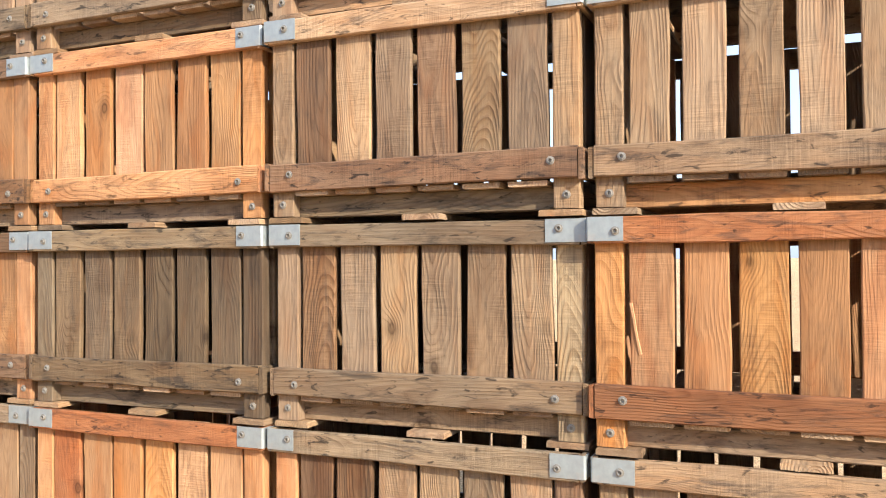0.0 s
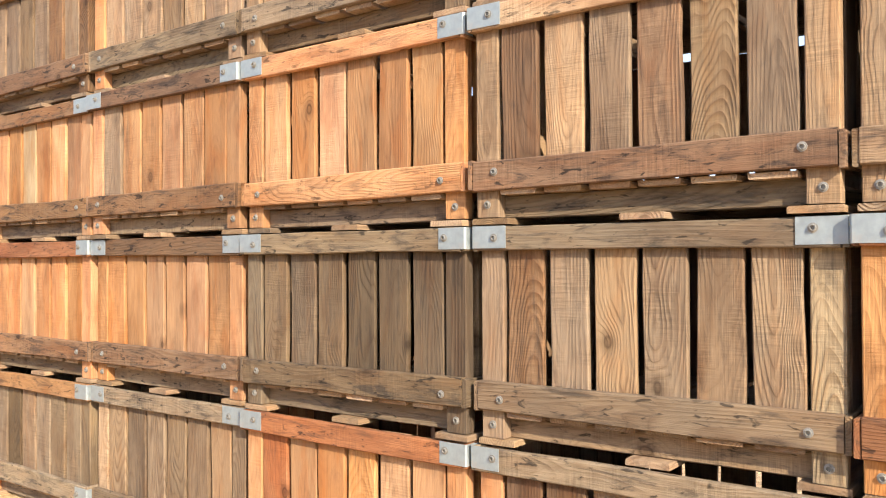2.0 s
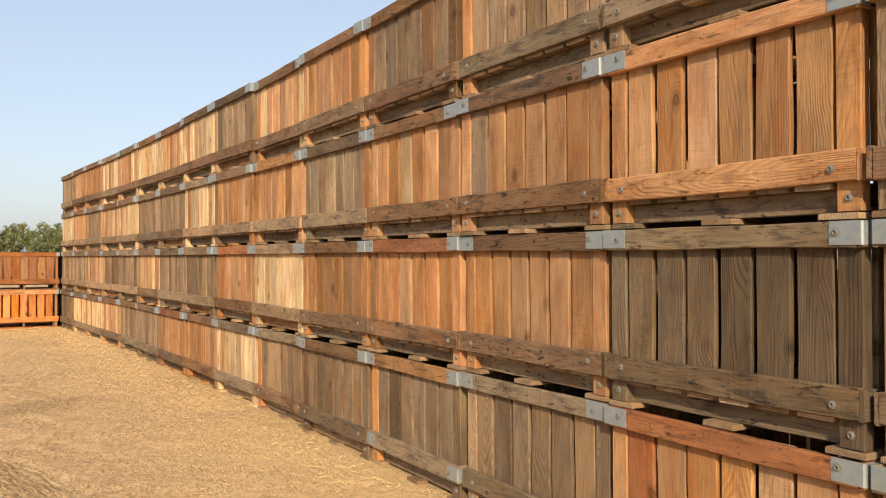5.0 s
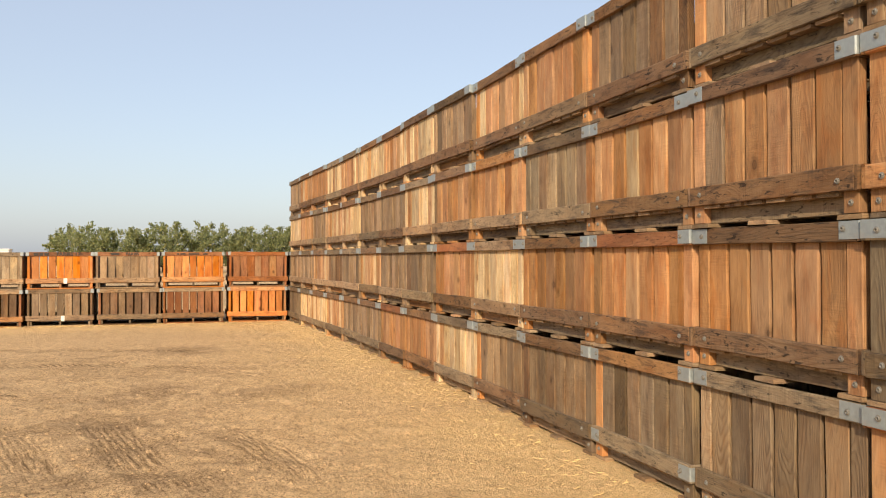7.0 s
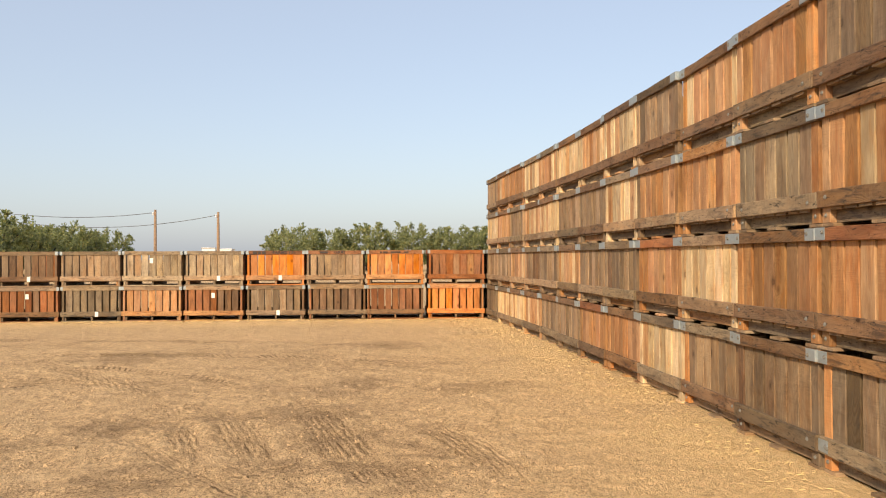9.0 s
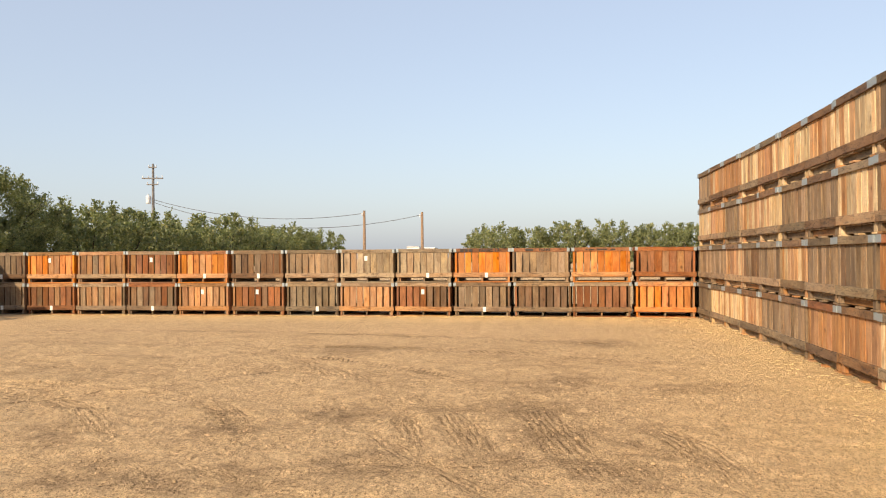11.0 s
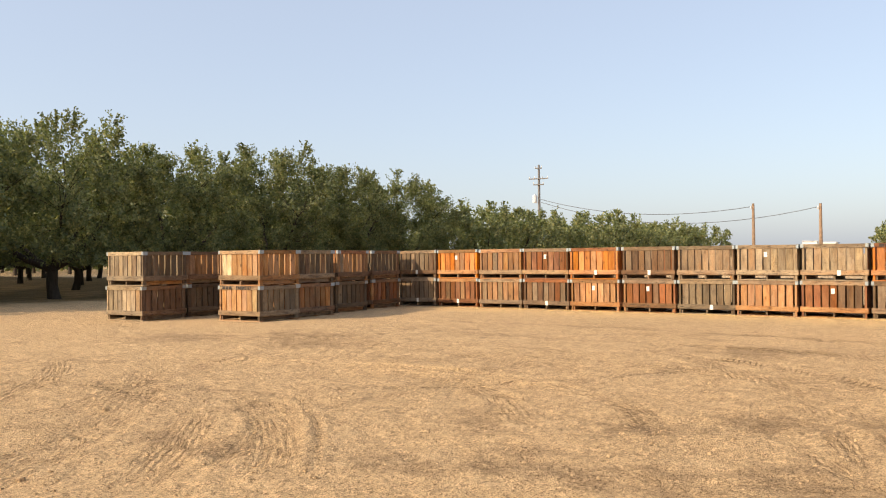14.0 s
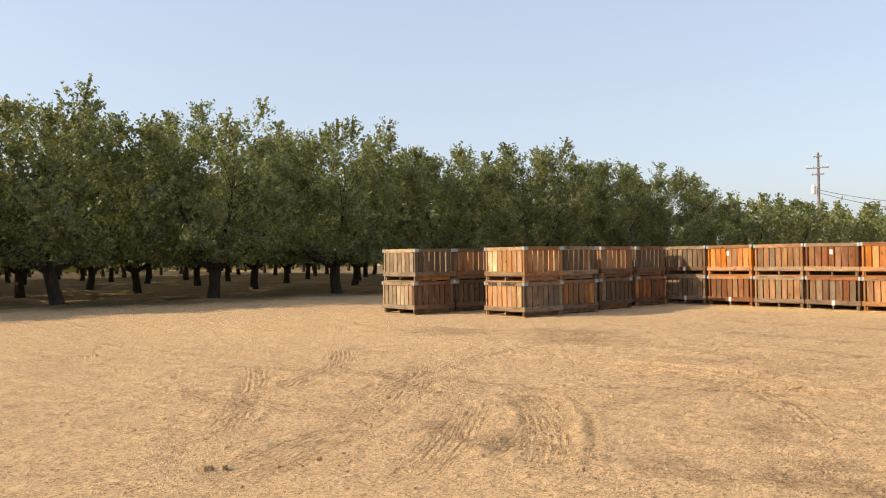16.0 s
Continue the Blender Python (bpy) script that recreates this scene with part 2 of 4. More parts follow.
def leaf_material(name, gain):
    m, nt, bsdf = material(name)
    geo = nt.nodes.new("ShaderNodeNewGeometry")
    tc = nt.nodes.new("ShaderNodeTexCoord")
    info = nt.nodes.new("ShaderNodeObjectInfo")
    isl = geo.outputs["Random Per Island"]
    c = ramp(nt, isl, [(0.0, (0.064, 0.078, 0.040)), (0.45, (0.108, 0.124, 0.060)), (0.88, (0.162, 0.163, 0.074)), (1.0, (0.21, 0.19, 0.085))])
    n1 = noise_node(nt, tc.outputs["Object"], 1.1, 3, 0.5)
    c = mix(nt, "MULTIPLY", 0.6, c, ramp(nt, n1, [(0.35, 0.65), (0.68, 1.35)]))
    c = mix(nt, "MULTIPLY", 0.4, c, ramp(nt, info.outputs["Random"], [(0.0, 0.8), (1.0, 1.25)]))
    c = mix(nt, "MULTIPLY", 1.0, c, (gain, gain, gain))
    nt.links.new(c, bsdf.inputs["Base Color"])
    bsdf.inputs["Roughness"].default_value = 0.55
    bsdf.inputs["Specular IOR Level"].default_value = 0.35
    tr = nt.nodes.new("ShaderNodeBsdfTranslucent")
    nt.links.new(mix(nt, "MULTIPLY", 1.0, c, (1.3, 1.35, 0.6)), tr.inputs["Color"])
    ms = nt.nodes.new("ShaderNodeMixShader")
    ms.inputs[0].default_value = 0.34
    nt.links.new(bsdf.outputs[0], ms.inputs[1])
    nt.links.new(tr.outputs[0], ms.inputs[2])
    nt.links.new(ms.outputs[0], nt.nodes["Material Output"].inputs[0])
    return m


# the second leaf is brighter: distance haze painted into far crowns
BARK, LEAF, LEAF_HAZED = bark_material(), leaf_material("almond_leaves", 1.62), leaf_material("far_hazed_almond_leaves", 1.75)


def dirt_material():
    m, nt, bsdf = material("dry_sandy_dirt")
    tc = nt.nodes.new("ShaderNodeTexCoord")
    co = tc.outputs["Object"]
    big = noise_node(nt, co, 0.16, 5, 0.6, 0.5)
    mid = noise_node(nt, vec_node(nt, "MULTIPLY", co, (1.0, 1.6, 1.0)), 1.7, 7, 0.70, 0.9)
    fine = noise_node(nt, co, 16.0, 6, 0.72)
    grit = noise_node(nt, co, 90.0, 3, 0.6)
    c = mix(nt, "MIX", ramp(nt, big, [(0.35, 0.0), (0.65, 1.0)]), (0.595, 0.407, 0.224), (0.655, 0.447, 0.245))
    c = mix(nt, "MIX", math_node(nt, "MULTIPLY", ramp(nt, mid, [(0.58, 0.0), (0.70, 1.0)]), 0.28), c, (0.29, 0.180, 0.092))
    c = mix(nt, "MULTIPLY", 0.9, c, ramp(nt, fine, [(0.30, 0.50), (0.50, 1.0), (0.70, 1.22)]))
    c = mix(nt, "MULTIPLY", 0.8, c, ramp(nt, grit, [(0.3, 0.45), (0.52, 1.05), (0.72, 1.30)]))
    crumb = noise_node(nt, vec_node(nt, "MULTIPLY", co, (1.0, 1.5, 1.0)), 38.0, 4, 0.7, 0.5)
    c = mix(nt, "MIX", math_node(nt, "MULTIPLY", ramp(nt, crumb, [(0.545, 0.0), (0.60, 1.0)]), 0.9), c, (0.22, 0.14, 0.072))
    c = mix(nt, "MIX", math_node(nt, "MULTIPLY", ramp(nt, crumb, [(0.36, 1.0), (0.44, 0.0)]), 0.35), c, (0.70, 0.50, 0.27))
    att = nt.nodes.new("ShaderNodeAttribute")
    att.attribute_name = "damp"
    c = mix(nt, "MIX", math_node(nt, "MULTIPLY", att.outputs["Fac"], ramp(nt, crumb, [(0.38, 0.25), (0.56, 0.9)])), c, (0.17, 0.106, 0.058))
    att2 = nt.nodes.new("ShaderNodeAttribute")
    att2.attribute_name = "chaff"
    strawn = noise_node(nt, vec_node(nt, "MULTIPLY", co, (4.0, 7.0, 4.0)), 26.0, 5, 0.75, 1.0)
    c = mix(nt, "MIX", math_node(nt, "MULTIPLY", att2.outputs["Fac"], ramp(nt, strawn, [(0.38, 0.30), (0.62, 0.8)])), c, (0.76, 0.525, 0.250))
    def attribute(name):
        n = nt.nodes.new("ShaderNodeAttribute")
        n.attribute_name = name
        return n.outputs["Fac"]

    side, along, mask, kind = attribute("track_side"), attribute("track_along"), attribute("track_mask"), attribute("track_kind")
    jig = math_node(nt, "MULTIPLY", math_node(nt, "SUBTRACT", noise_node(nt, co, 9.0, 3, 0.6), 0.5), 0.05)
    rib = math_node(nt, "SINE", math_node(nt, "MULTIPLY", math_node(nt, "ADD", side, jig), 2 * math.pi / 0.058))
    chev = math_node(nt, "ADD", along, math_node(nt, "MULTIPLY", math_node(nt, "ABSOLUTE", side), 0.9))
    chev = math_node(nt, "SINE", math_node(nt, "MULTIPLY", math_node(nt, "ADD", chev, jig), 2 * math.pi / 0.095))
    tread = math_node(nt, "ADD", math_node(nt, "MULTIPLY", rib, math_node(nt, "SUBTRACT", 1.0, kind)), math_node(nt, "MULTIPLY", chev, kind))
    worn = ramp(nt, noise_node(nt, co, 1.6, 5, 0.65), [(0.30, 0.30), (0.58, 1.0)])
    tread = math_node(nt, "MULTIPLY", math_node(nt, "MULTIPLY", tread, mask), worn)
    lane = nt.nodes.new("ShaderNodeCombineXYZ")  # crumbs dragged along each track
    nt.links.new(math_node(nt, "MULTIPLY", along, 3.2), lane.inputs[0])
    nt.links.new(math_node(nt, "MULTIPLY", side, 26.0), lane.inputs[1])
    drag = math_node(nt, "MULTIPLY", ramp(nt, noise_node(nt, lane.outputs[0], 1.0, 5, 0.7, 0.6), [(0.50, 0.0), (0.64, 1.0)]), mask)
    c = mix(nt, "MIX", math_node(nt, "MULTIPLY", drag, 0.85), c, (0.25, 0.158, 0.084))
    turned = vec_node(nt, "ADD", vec_node(nt, "MULTIPLY", co, (2.6, 1.4, 1.0)), vec_node(nt, "MULTIPLY", noise_vec(nt, co, 0.35), (2.6, 1.2, 0.0)))
    scuff = noise_node(nt, turned, 1.4, 7, 0.74, 0.5)  # drag marks over the whole yard
    c = mix(nt, "MIX", math_node(nt, "MULTIPLY", ramp(nt, scuff, [(0.59, 0.0), (0.64, 1.0)]), 0.36), c, (0.30, 0.190, 0.100))
    c = mix(nt, "MIX", math_node(nt, "MULTIPLY", ramp(nt, scuff, [(0.34, 1.0), (0.46, 0.0)]), 0.4), c, (0.70, 0.50, 0.29))
    # tread hollows coloured dark to stand in for the shadow of their relief
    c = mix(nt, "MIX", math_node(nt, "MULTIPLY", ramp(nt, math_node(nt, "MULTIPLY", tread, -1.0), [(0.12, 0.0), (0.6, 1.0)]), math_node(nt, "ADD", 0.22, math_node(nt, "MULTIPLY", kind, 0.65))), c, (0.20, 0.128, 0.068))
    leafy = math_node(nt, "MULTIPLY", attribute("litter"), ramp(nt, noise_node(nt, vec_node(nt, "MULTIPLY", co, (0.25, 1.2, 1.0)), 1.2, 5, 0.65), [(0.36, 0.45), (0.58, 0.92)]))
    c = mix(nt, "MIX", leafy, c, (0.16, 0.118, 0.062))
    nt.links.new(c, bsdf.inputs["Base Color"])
    bsdf.inputs["Roughness"].default_value = 0.96
    bsdf.inputs["Specular IOR Level"].default_value = 0.12
    h = math_node(nt, "ADD", math_node(nt, "MULTIPLY", mid, 1.0), math_node(nt, "ADD", math_node(nt, "MULTIPLY", fine, 0.6), math_node(nt, "ADD", math_node(nt, "MULTIPLY", grit, 0.30), math_node(nt, "SUBTRACT", math_node(nt, "MULTIPLY", tread, 0.10), math_node(nt, "ADD", math_node(nt, "MULTIPLY", drag, 0.30), math_node(nt, "MULTIPLY", scuff, 0.35))))))
    b = nt.nodes.new("ShaderNodeBump")
    b.inputs["Strength"].default_value = 0.8
    b.inputs["Distance"].default_value = 0.085
    nt.links.new(h, b.inputs["Height"])
    nt.links.new(b.outputs[0], bsdf.inputs["Normal"])
    return m


DIRT = dirt_material()
STRAW = plain("dry_straw", (0.66, 0.46, 0.19), 0.8, 0.3, 3)


# ---- helpers for parts ----
def mesh_from(name, verts, faces, mat=None, smooth=False):
    me = bpy.data.meshes.new(name)
    me.from_pydata(verts, [], faces)
    if mat:
        me.materials.append(mat)
    if smooth:
        me.polygons.foreach_set("use_smooth", [True] * len(me.polygons))
    me.update()
    return me


def part(name, me, parent, m=None, mat=None, label=""):
    ob = new(name, me)
    ob.parent = parent
    if m is not None:
        ob.matrix_basis = m
    if mat:
        ob.material_slots[0].link = "OBJECT"
        ob.material_slots[0].material = mat
    return tagged(ob, label) if label else ob


def axes(origin, along, out):
    """Pose of a board: local X along its length, local Z out of the face that shows."""
    x, z = Vector(along).normalized(), Vector(out).normalized()
    y = z.cross(x)
    m = Matrix((x, y, z)).transposed().to_4x4()
    m.translation = origin
    return m


def board_mesh(name, length, width, thick, rng, rough=0.003, cut=0.006, mat=None):
    """A sawn board with eased front edges, a slight bow and uneven ends."""
    rings = []
    segs = 3
    c = min(0.004, thick * 0.2)
    bow = rng.uniform(-1, 1) * rough
    for i in range(segs + 1):
        u = i / segs
        x = (u - 0.5) * length
        if i == 0:
            x += rng.uniform(0, cut)
        if i == segs:
            x -= rng.uniform(0, cut)
        dy0, dy1, dz = (rng.uniform(-rough, rough) for _ in range(3))
        dz = dz * 0.3 + bow * (1 - (2 * u - 1) ** 2)
        w, t = width / 2, thick / 2
        skew = rng.uniform(-0.0015, 0.0015)
        rings.append([(x, -w + dy0, -t + dz), (x, w + dy1, -t + dz), (x + skew, w + dy1, t - c + dz), (x, w - c + dy1, t + dz),
                      (x, -w + c + dy0, t + dz), (x - skew, -w + dy0, t - c + dz)])
    verts = [v for r in rings for v in r]
    n = 6
    faces = []
    for i in range(segs):
        for k in range(n):
            a, b = i * n + k, i * n + (k + 1) % n
            faces.append((a, a + n, b + n, b))
    faces.append(tuple(range(n)))
    faces.append(tuple(range(segs * n + n - 1, segs * n - 1, -1)))
    return mesh_from(name, verts, faces, mat)


# ---- ground ----
def graded(lo, hi, fine_lo, fine_hi, step, grow):
    inner = list(np.arange(fine_lo, fine_hi + 1e-6, step))
    out, d, x = [], step, fine_hi
    while x < hi:
        d *= grow
        x += d
        out.append(min(x, hi))
    low, d, x = [], step, fine_lo
    while x > lo:
        d *= grow
        x -= d
        low.append(max(x, lo))
    return np.array(low[::-1] + inner + out)


def arc_points(p0, pm, p1, n=120):
    a, b = np.array(p0), np.array(p1)
    mid = 2 * np.array(pm) - (a + b) / 2
    u = np.linspace(0, 1, n)[:, None]
    return (1 - u) ** 2 * a + 2 * u * (1 - u) * mid + u ** 2 * b


def value_noise(x, y, cell, seed):
    rng = np.random.RandomState(seed)
    tab = rng.rand(256, 256)
    fx, fy = x / cell, y / cell
    ix, iy = np.floor(fx).astype(int), np.floor(fy).astype(int)
    u, v = fx - ix, fy - iy
    u, v = u * u * (3 - 2 * u), v * v * (3 - 2 * v)
    g = lambda i, j: tab[i % 256, j % 256]
    return ((g(ix, iy) * (1 - u) + g(ix + 1, iy) * u) * (1 - v) + (g(ix, iy + 1) * (1 - u) + g(ix + 1, iy + 1) * u) * v) - 0.5


# wheel tracks: start, middle, end, width, lug pitch, depth
TRACKS = [
    ((-2.24, -5.38), (-3.99, -6.16), (-6.25, -8.13), 0.52, 0.10, 0.022), ((-3.71, -6.00), (-5.28, -7.13), (-7.07, -9.30), 0.36, 0.10, 0.024),
    ((-5.91, -6.84), (-4.45, -5.42), (-3.35, -4.59), 0.42, 0.10, 0.024), ((-6.36, -6.93), (-5.72, -5.69), (-4.13, -4.55), 0.46, 0.10, 0.026),
    ((-6.81, -6.59), (-5.66, -5.14), (-4.40, -4.09), 0.10, 0.11, 0.034), ((-2.89, -6.40), (-4.01, -7.91), (-5.26, -10.34), 0.36, 0.10, 0.018),
    ((-7.69, -9.44), (-8.77, -7.62), (-8.95, -4.40), 0.15, 0.13, 0.070), ((-7.61, -7.59), (-8.61, -6.39), (-8.24, -3.81), 0.15, 0.13, 0.070),
    ((-9.05, -2.26), (-7.29, -1.53), (-5.51, -1.16), 0.24, 0.12, 0.034), ((-8.30, -3.78), (-7.24, -2.93), (-6.10, -2.45), 0.24, 0.12, 0.026),
    ((-4.11, -4.25), (-5.05, -4.97), (-6.35, -6.62), 0.36, 0.10, 0.022), ((-8.34, -5.97), (-8.25, -4.79), (-8.71, -4.19), 0.15, 0.13, 0.034),
    ((-8.30, -4.10), (-7.40, -3.18), (-6.13, -2.52), 0.20, 0.12, 0.028), ((-8.86, -0.73), (-6.69, -0.21), (-5.58, 0.19), 0.42, 0.12, 0.034),
    ((-8.08, 0.11), (-6.84, 0.66), (-5.69, 0.83), 0.38, 0.12, 0.024), ((-8.71, -1.60), (-6.96, -0.98), (-5.45, -0.61), 0.36, 0.12, 0.024),
    ((-6.99, -14.47), (-9.08, -13.88), (-10.22, -11.68), 0.26, 0.14, 0.034), ((-2.91, -13.15), (-3.60, -13.39), (-4.19, -12.75), 0.20, 0.14, 0.030),
    ((-10.94, -4.75), (-10.13, -3.32), (-9.30, -2.15), 0.30, 0.14, 0.028), ((-9.70, -7.00), (-10.74, -5.76), (-10.04, -3.45), 0.36, 0.14, 0.026),
    ((-12.15, -5.40), (-11.18, -3.09), (-9.17, -0.99), 0.30, 0.14, 0.026), ((-8.28, -7.03), (-8.02, -5.20), (-6.39, -3.69), 0.32, 0.12, 0.022),
    ((-13.00, -9.50), (-12.90, -4.00), (-11.50, 1.50), 0.45, 0.16, 0.022), ((-15.50, -11.00), (-15.10, -5.00), (-14.00, 1.00), 0.45, 0.16, 0.020),
    ((-10.60, -13.00), (-10.70, -8.60), (-9.80, -4.50), 0.42, 0.14, 0.022),
]
DAMP = [(-5.84, -1.6, 0.28), (-5.18, -2.53, 0.16), (-6.26, -3.95, 0.22), (-5.43, -2.08, 0.16), (-5.35, -2.67, 0.17), (-6.2, -6.4, 0.16),
        (-6.38, -4.11, 0.24), (-5.64, -2.23, 0.22), (-7.1, -0.2, 0.5), (-8.1, -0.6, 0.45), (-6.0, 0.15, 0.35), (-10.5, -9.6, 0.8), (-11.4, -10.8, 0.9),
        (-12.5, -3.5, 0.7), (-14.0, 0.1, 0.6), (-9.5, 0.9, 0.5), (-10.0, -12.5, 0.8), (-5.0, -4.0, 0.25), (-4.7, -5.2, 0.25), (-7.6, -2.2, 0.3), (-5.31, -3.09, 0.3), (-6.54, -4.1, 0.25), (-5.49, -2.69, 0.16), (-5.9, -6.35, 0.16),
        (-6.94, -0.09, 0.24), (-6.86, 0.23, 0.18), (-6.14, -0.06, 0.2), (-5.72, 0.05, 0.16), (-6.36, -0.65, 0.2), (-6.58, 0.37, 0.15), (-6.83, -2.95, 0.2), (-6.12, -1.63, 0.2),
        (-6.74, -4.3, 0.26), (-5.55, -3.27, 0.24), (-4.97, -3.64, 0.2), (-4.73, -6.0, 0.22), (-9.89, -0.26, 0.45), (-9.23, -0.64, 0.35), (-8.24, -0.64, 0.2)]


GROUND = []


def ground_z(x, y):
    """Height of the yard at a point."""
    xs, ys, Z = GROUND
    i = np.clip(np.searchsorted(xs, x) - 1, 0, len(xs) - 2)
    j = np.clip(np.searchsorted(ys, y) - 1, 0, len(ys) - 2)
    u, v = (x - xs[i]) / (xs[i + 1] - xs[i]), (y - ys[j]) / (ys[j + 1] - ys[j])
    return (Z[i, j] * (1 - u) + Z[i + 1, j] * u) * (1 - v) + (Z[i, j + 1] * (1 - u) + Z[i + 1, j + 1] * u) * v


def build_ground():
    xs = graded(-1500, 1500, -11.5, -3.2, 0.038, 1.06)
    ys = graded(-1500, 1500, -10.2, 1.0, 0.040, 1.06)
    X, Y = np.meshgrid(xs, ys, indexing="ij")
    Z = 0.05 * value_noise(X, Y, 3.1, 1) + 0.028 * value_noise(X + 7, Y, 1.1, 2) + 0.018 * value_noise(X, Y + 3, 0.42, 3) + 0.024 * value_noise(X, Y, 0.17, 4) + 0.020 * value_noise(X, Y, 0.085, 5)
    near = np.exp(-(((X + 6) / 30) ** 2 + ((Y + 5) / 30) ** 2))
    lump = value_noise(X, Y, 0.24, 8)
    Z += 0.05 * np.clip(lump - 0.36, 0, 1) * near
    t_side, t_along, t_mask, t_kind = (np.zeros(X.shape) for _ in range(4))
    r = random.Random(41)
    sweeps = []
    for k in range(32):
        cx, cy = r.uniform(-15, -4.0), r.uniform(-11, 0.5)
        a, ln, bend = r.gauss(1.35, 0.5), r.uniform(2.5, 6.0), r.uniform(-0.12, 0.12)
        ux, uy = math.cos(a) * ln, math.sin(a) * ln
        sweeps.append(((cx - ux / 2, cy - uy / 2), (cx - uy * bend, cy + ux * bend), (cx + ux / 2, cy + uy / 2), r.choice((0.24, 0.31, 0.38, 0.46, 0.2)), r.uniform(0.09, 0.15), r.uniform(0.007, 0.016)))
    for p0, pm, p1, width, pitch, depth in TRACKS + sweeps:
        depth *= 0.85
        pts = arc_points(p0, pm, p1)
        seg = np.diff(pts, axis=0)
        run = np.concatenate([[0], np.cumsum(np.hypot(seg[:, 0], seg[:, 1]))])
        sel = (X > pts[:, 0].min() - 1) & (X < pts[:, 0].max() + 1) & (Y > pts[:, 1].min() - 1) & (Y < pts[:, 1].max() + 1)
        px, py = X[sel], Y[sel]
        best, along, side = np.full(px.shape, 9.0), np.zeros(px.shape), np.zeros(px.shape)
        for i in range(len(pts) - 1):
            dx, dy = px - pts[i, 0], py - pts[i, 1]
            d = np.hypot(dx, dy)
            t = seg[i] / np.hypot(*seg[i])
            near_i = d < best
            best = np.where(near_i, d, best)
            along = np.where(near_i, run[i] + dx * t[0] + dy * t[1], along)
            side = np.where(near_i, -dx * t[1] + dy * t[0], side)
        inside = np.clip((width / 2 - np.abs(side)) / 0.05, 0, 1) * (best < width)
        rim = np.exp(-((np.abs(side) - width / 2 - 0.04) / 0.045) ** 2) * (best < width)
        lugged = round(width * 100) % 5 == 0
        patchy = np.clip(value_noise(px, py, 0.9, 11) * 1.8 + 0.9, 0.55, 1.0)
        ends = np.clip(np.minimum(along, run[-1] - along) / 0.8, 0, 1)
        Z[sel] += patchy * ends * depth * (0.45 * rim - 0.35 * inside)
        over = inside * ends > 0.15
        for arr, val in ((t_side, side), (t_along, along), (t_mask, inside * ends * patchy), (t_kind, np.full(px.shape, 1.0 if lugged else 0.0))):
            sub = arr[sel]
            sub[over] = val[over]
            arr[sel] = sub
    damp = np.zeros(X.shape)
    for x, y, r in DAMP:
        q = np.hypot((X - x) * (1 + 0.5 * value_noise(X, Y, 0.3, 21)), (Y - y) * 0.8) / r
        damp = np.maximum(damp, np.clip(1.25 - q + 1.1 * value_noise(X, Y, 0.16, 22), 0, 1) * 0.7)
    # churned chaff along the bins
    wall_d = np.abs(Y - tall_front(X))
    chaff = np.where((X > -19.5) & (X < 2), np.exp(-(wall_d / 1.3) ** 2), 0) + np.where((Y > -14) & (Y < 3), 1.5 * np.exp(-((X + 19.0) / 1.0) ** 2), 0)
    chaff = np.clip(chaff * (0.9 + 1.2 * value_noise(X, Y, 0.8, 31)), 0, 1)
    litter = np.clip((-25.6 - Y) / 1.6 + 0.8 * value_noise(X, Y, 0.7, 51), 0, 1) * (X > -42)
    # level pads under the stacks
    flat = np.clip(1 - np.maximum(np.abs(Y - tall_front(X) - 0.65) - 0.7, 0) / 0.3, 0, 1) * (X > -20) * (X < 1)
    flat = np.maximum(flat, np.clip(1 - np.maximum(np.abs(X + 20.3) - 0.75, 0) / 0.3, 0, 1) * (Y > -17) * (Y < 5))
    flat = np.maximum(flat, ((X < -11.8) & (X > -20) & (Y < -13.6) & (Y > -18.2)) * 1.0)
    Z = Z * (1 - flat)
    nx, ny = X.shape
    idx = np.arange(nx * ny).reshape(nx, ny)
    quads = np.stack([idx[:-1, :-1], idx[1:, :-1], idx[1:, 1:], idx[:-1, 1:]], -1).reshape(-1, 4)
    GROUND.extend((xs, ys, Z))
    me = bpy.data.meshes.new("ground")
    me.vertices.add(nx * ny)
    me.vertices.foreach_set("co", np.stack([X, Y, Z], -1).reshape(-1))
    me.loops.add(quads.size)
    me.loops.foreach_set("vertex_index", quads.reshape(-1).astype(np.int32))
    me.polygons.add(len(quads))
    me.polygons.foreach_set("loop_start", np.arange(0, quads.size, 4, dtype=np.int32))
    me.polygons.foreach_set("use_smooth", np.ones(len(quads), dtype=bool))
    me.update(calc_edges=True)
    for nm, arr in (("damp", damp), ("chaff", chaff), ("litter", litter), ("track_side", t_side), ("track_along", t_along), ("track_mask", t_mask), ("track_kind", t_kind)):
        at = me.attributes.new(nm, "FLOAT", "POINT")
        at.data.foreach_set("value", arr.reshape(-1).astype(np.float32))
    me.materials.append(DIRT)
    tagged(new("ground", me), "dry sandy yard dirt with wheel tracks and chaff", "ground", kind="structure")


# ---- the tall wall's line ----
PITCH, STOREY, SEAM0 = 1.245, 0.775, -2.07
LINE_X = [-25.0, -19.5, -18.25, -17.0, -14.5, -12.0, -9.5, -8.3, -5.8, -2.0, 3.0]
LINE_Y = [2.05, 2.32, 2.39, 2.46, 2.60, 2.68, 2.73, 2.765, 2.775, 2.75, 2.75]


def tall_front(x):
    return np.interp(x, LINE_X, LINE_Y)


build_ground()

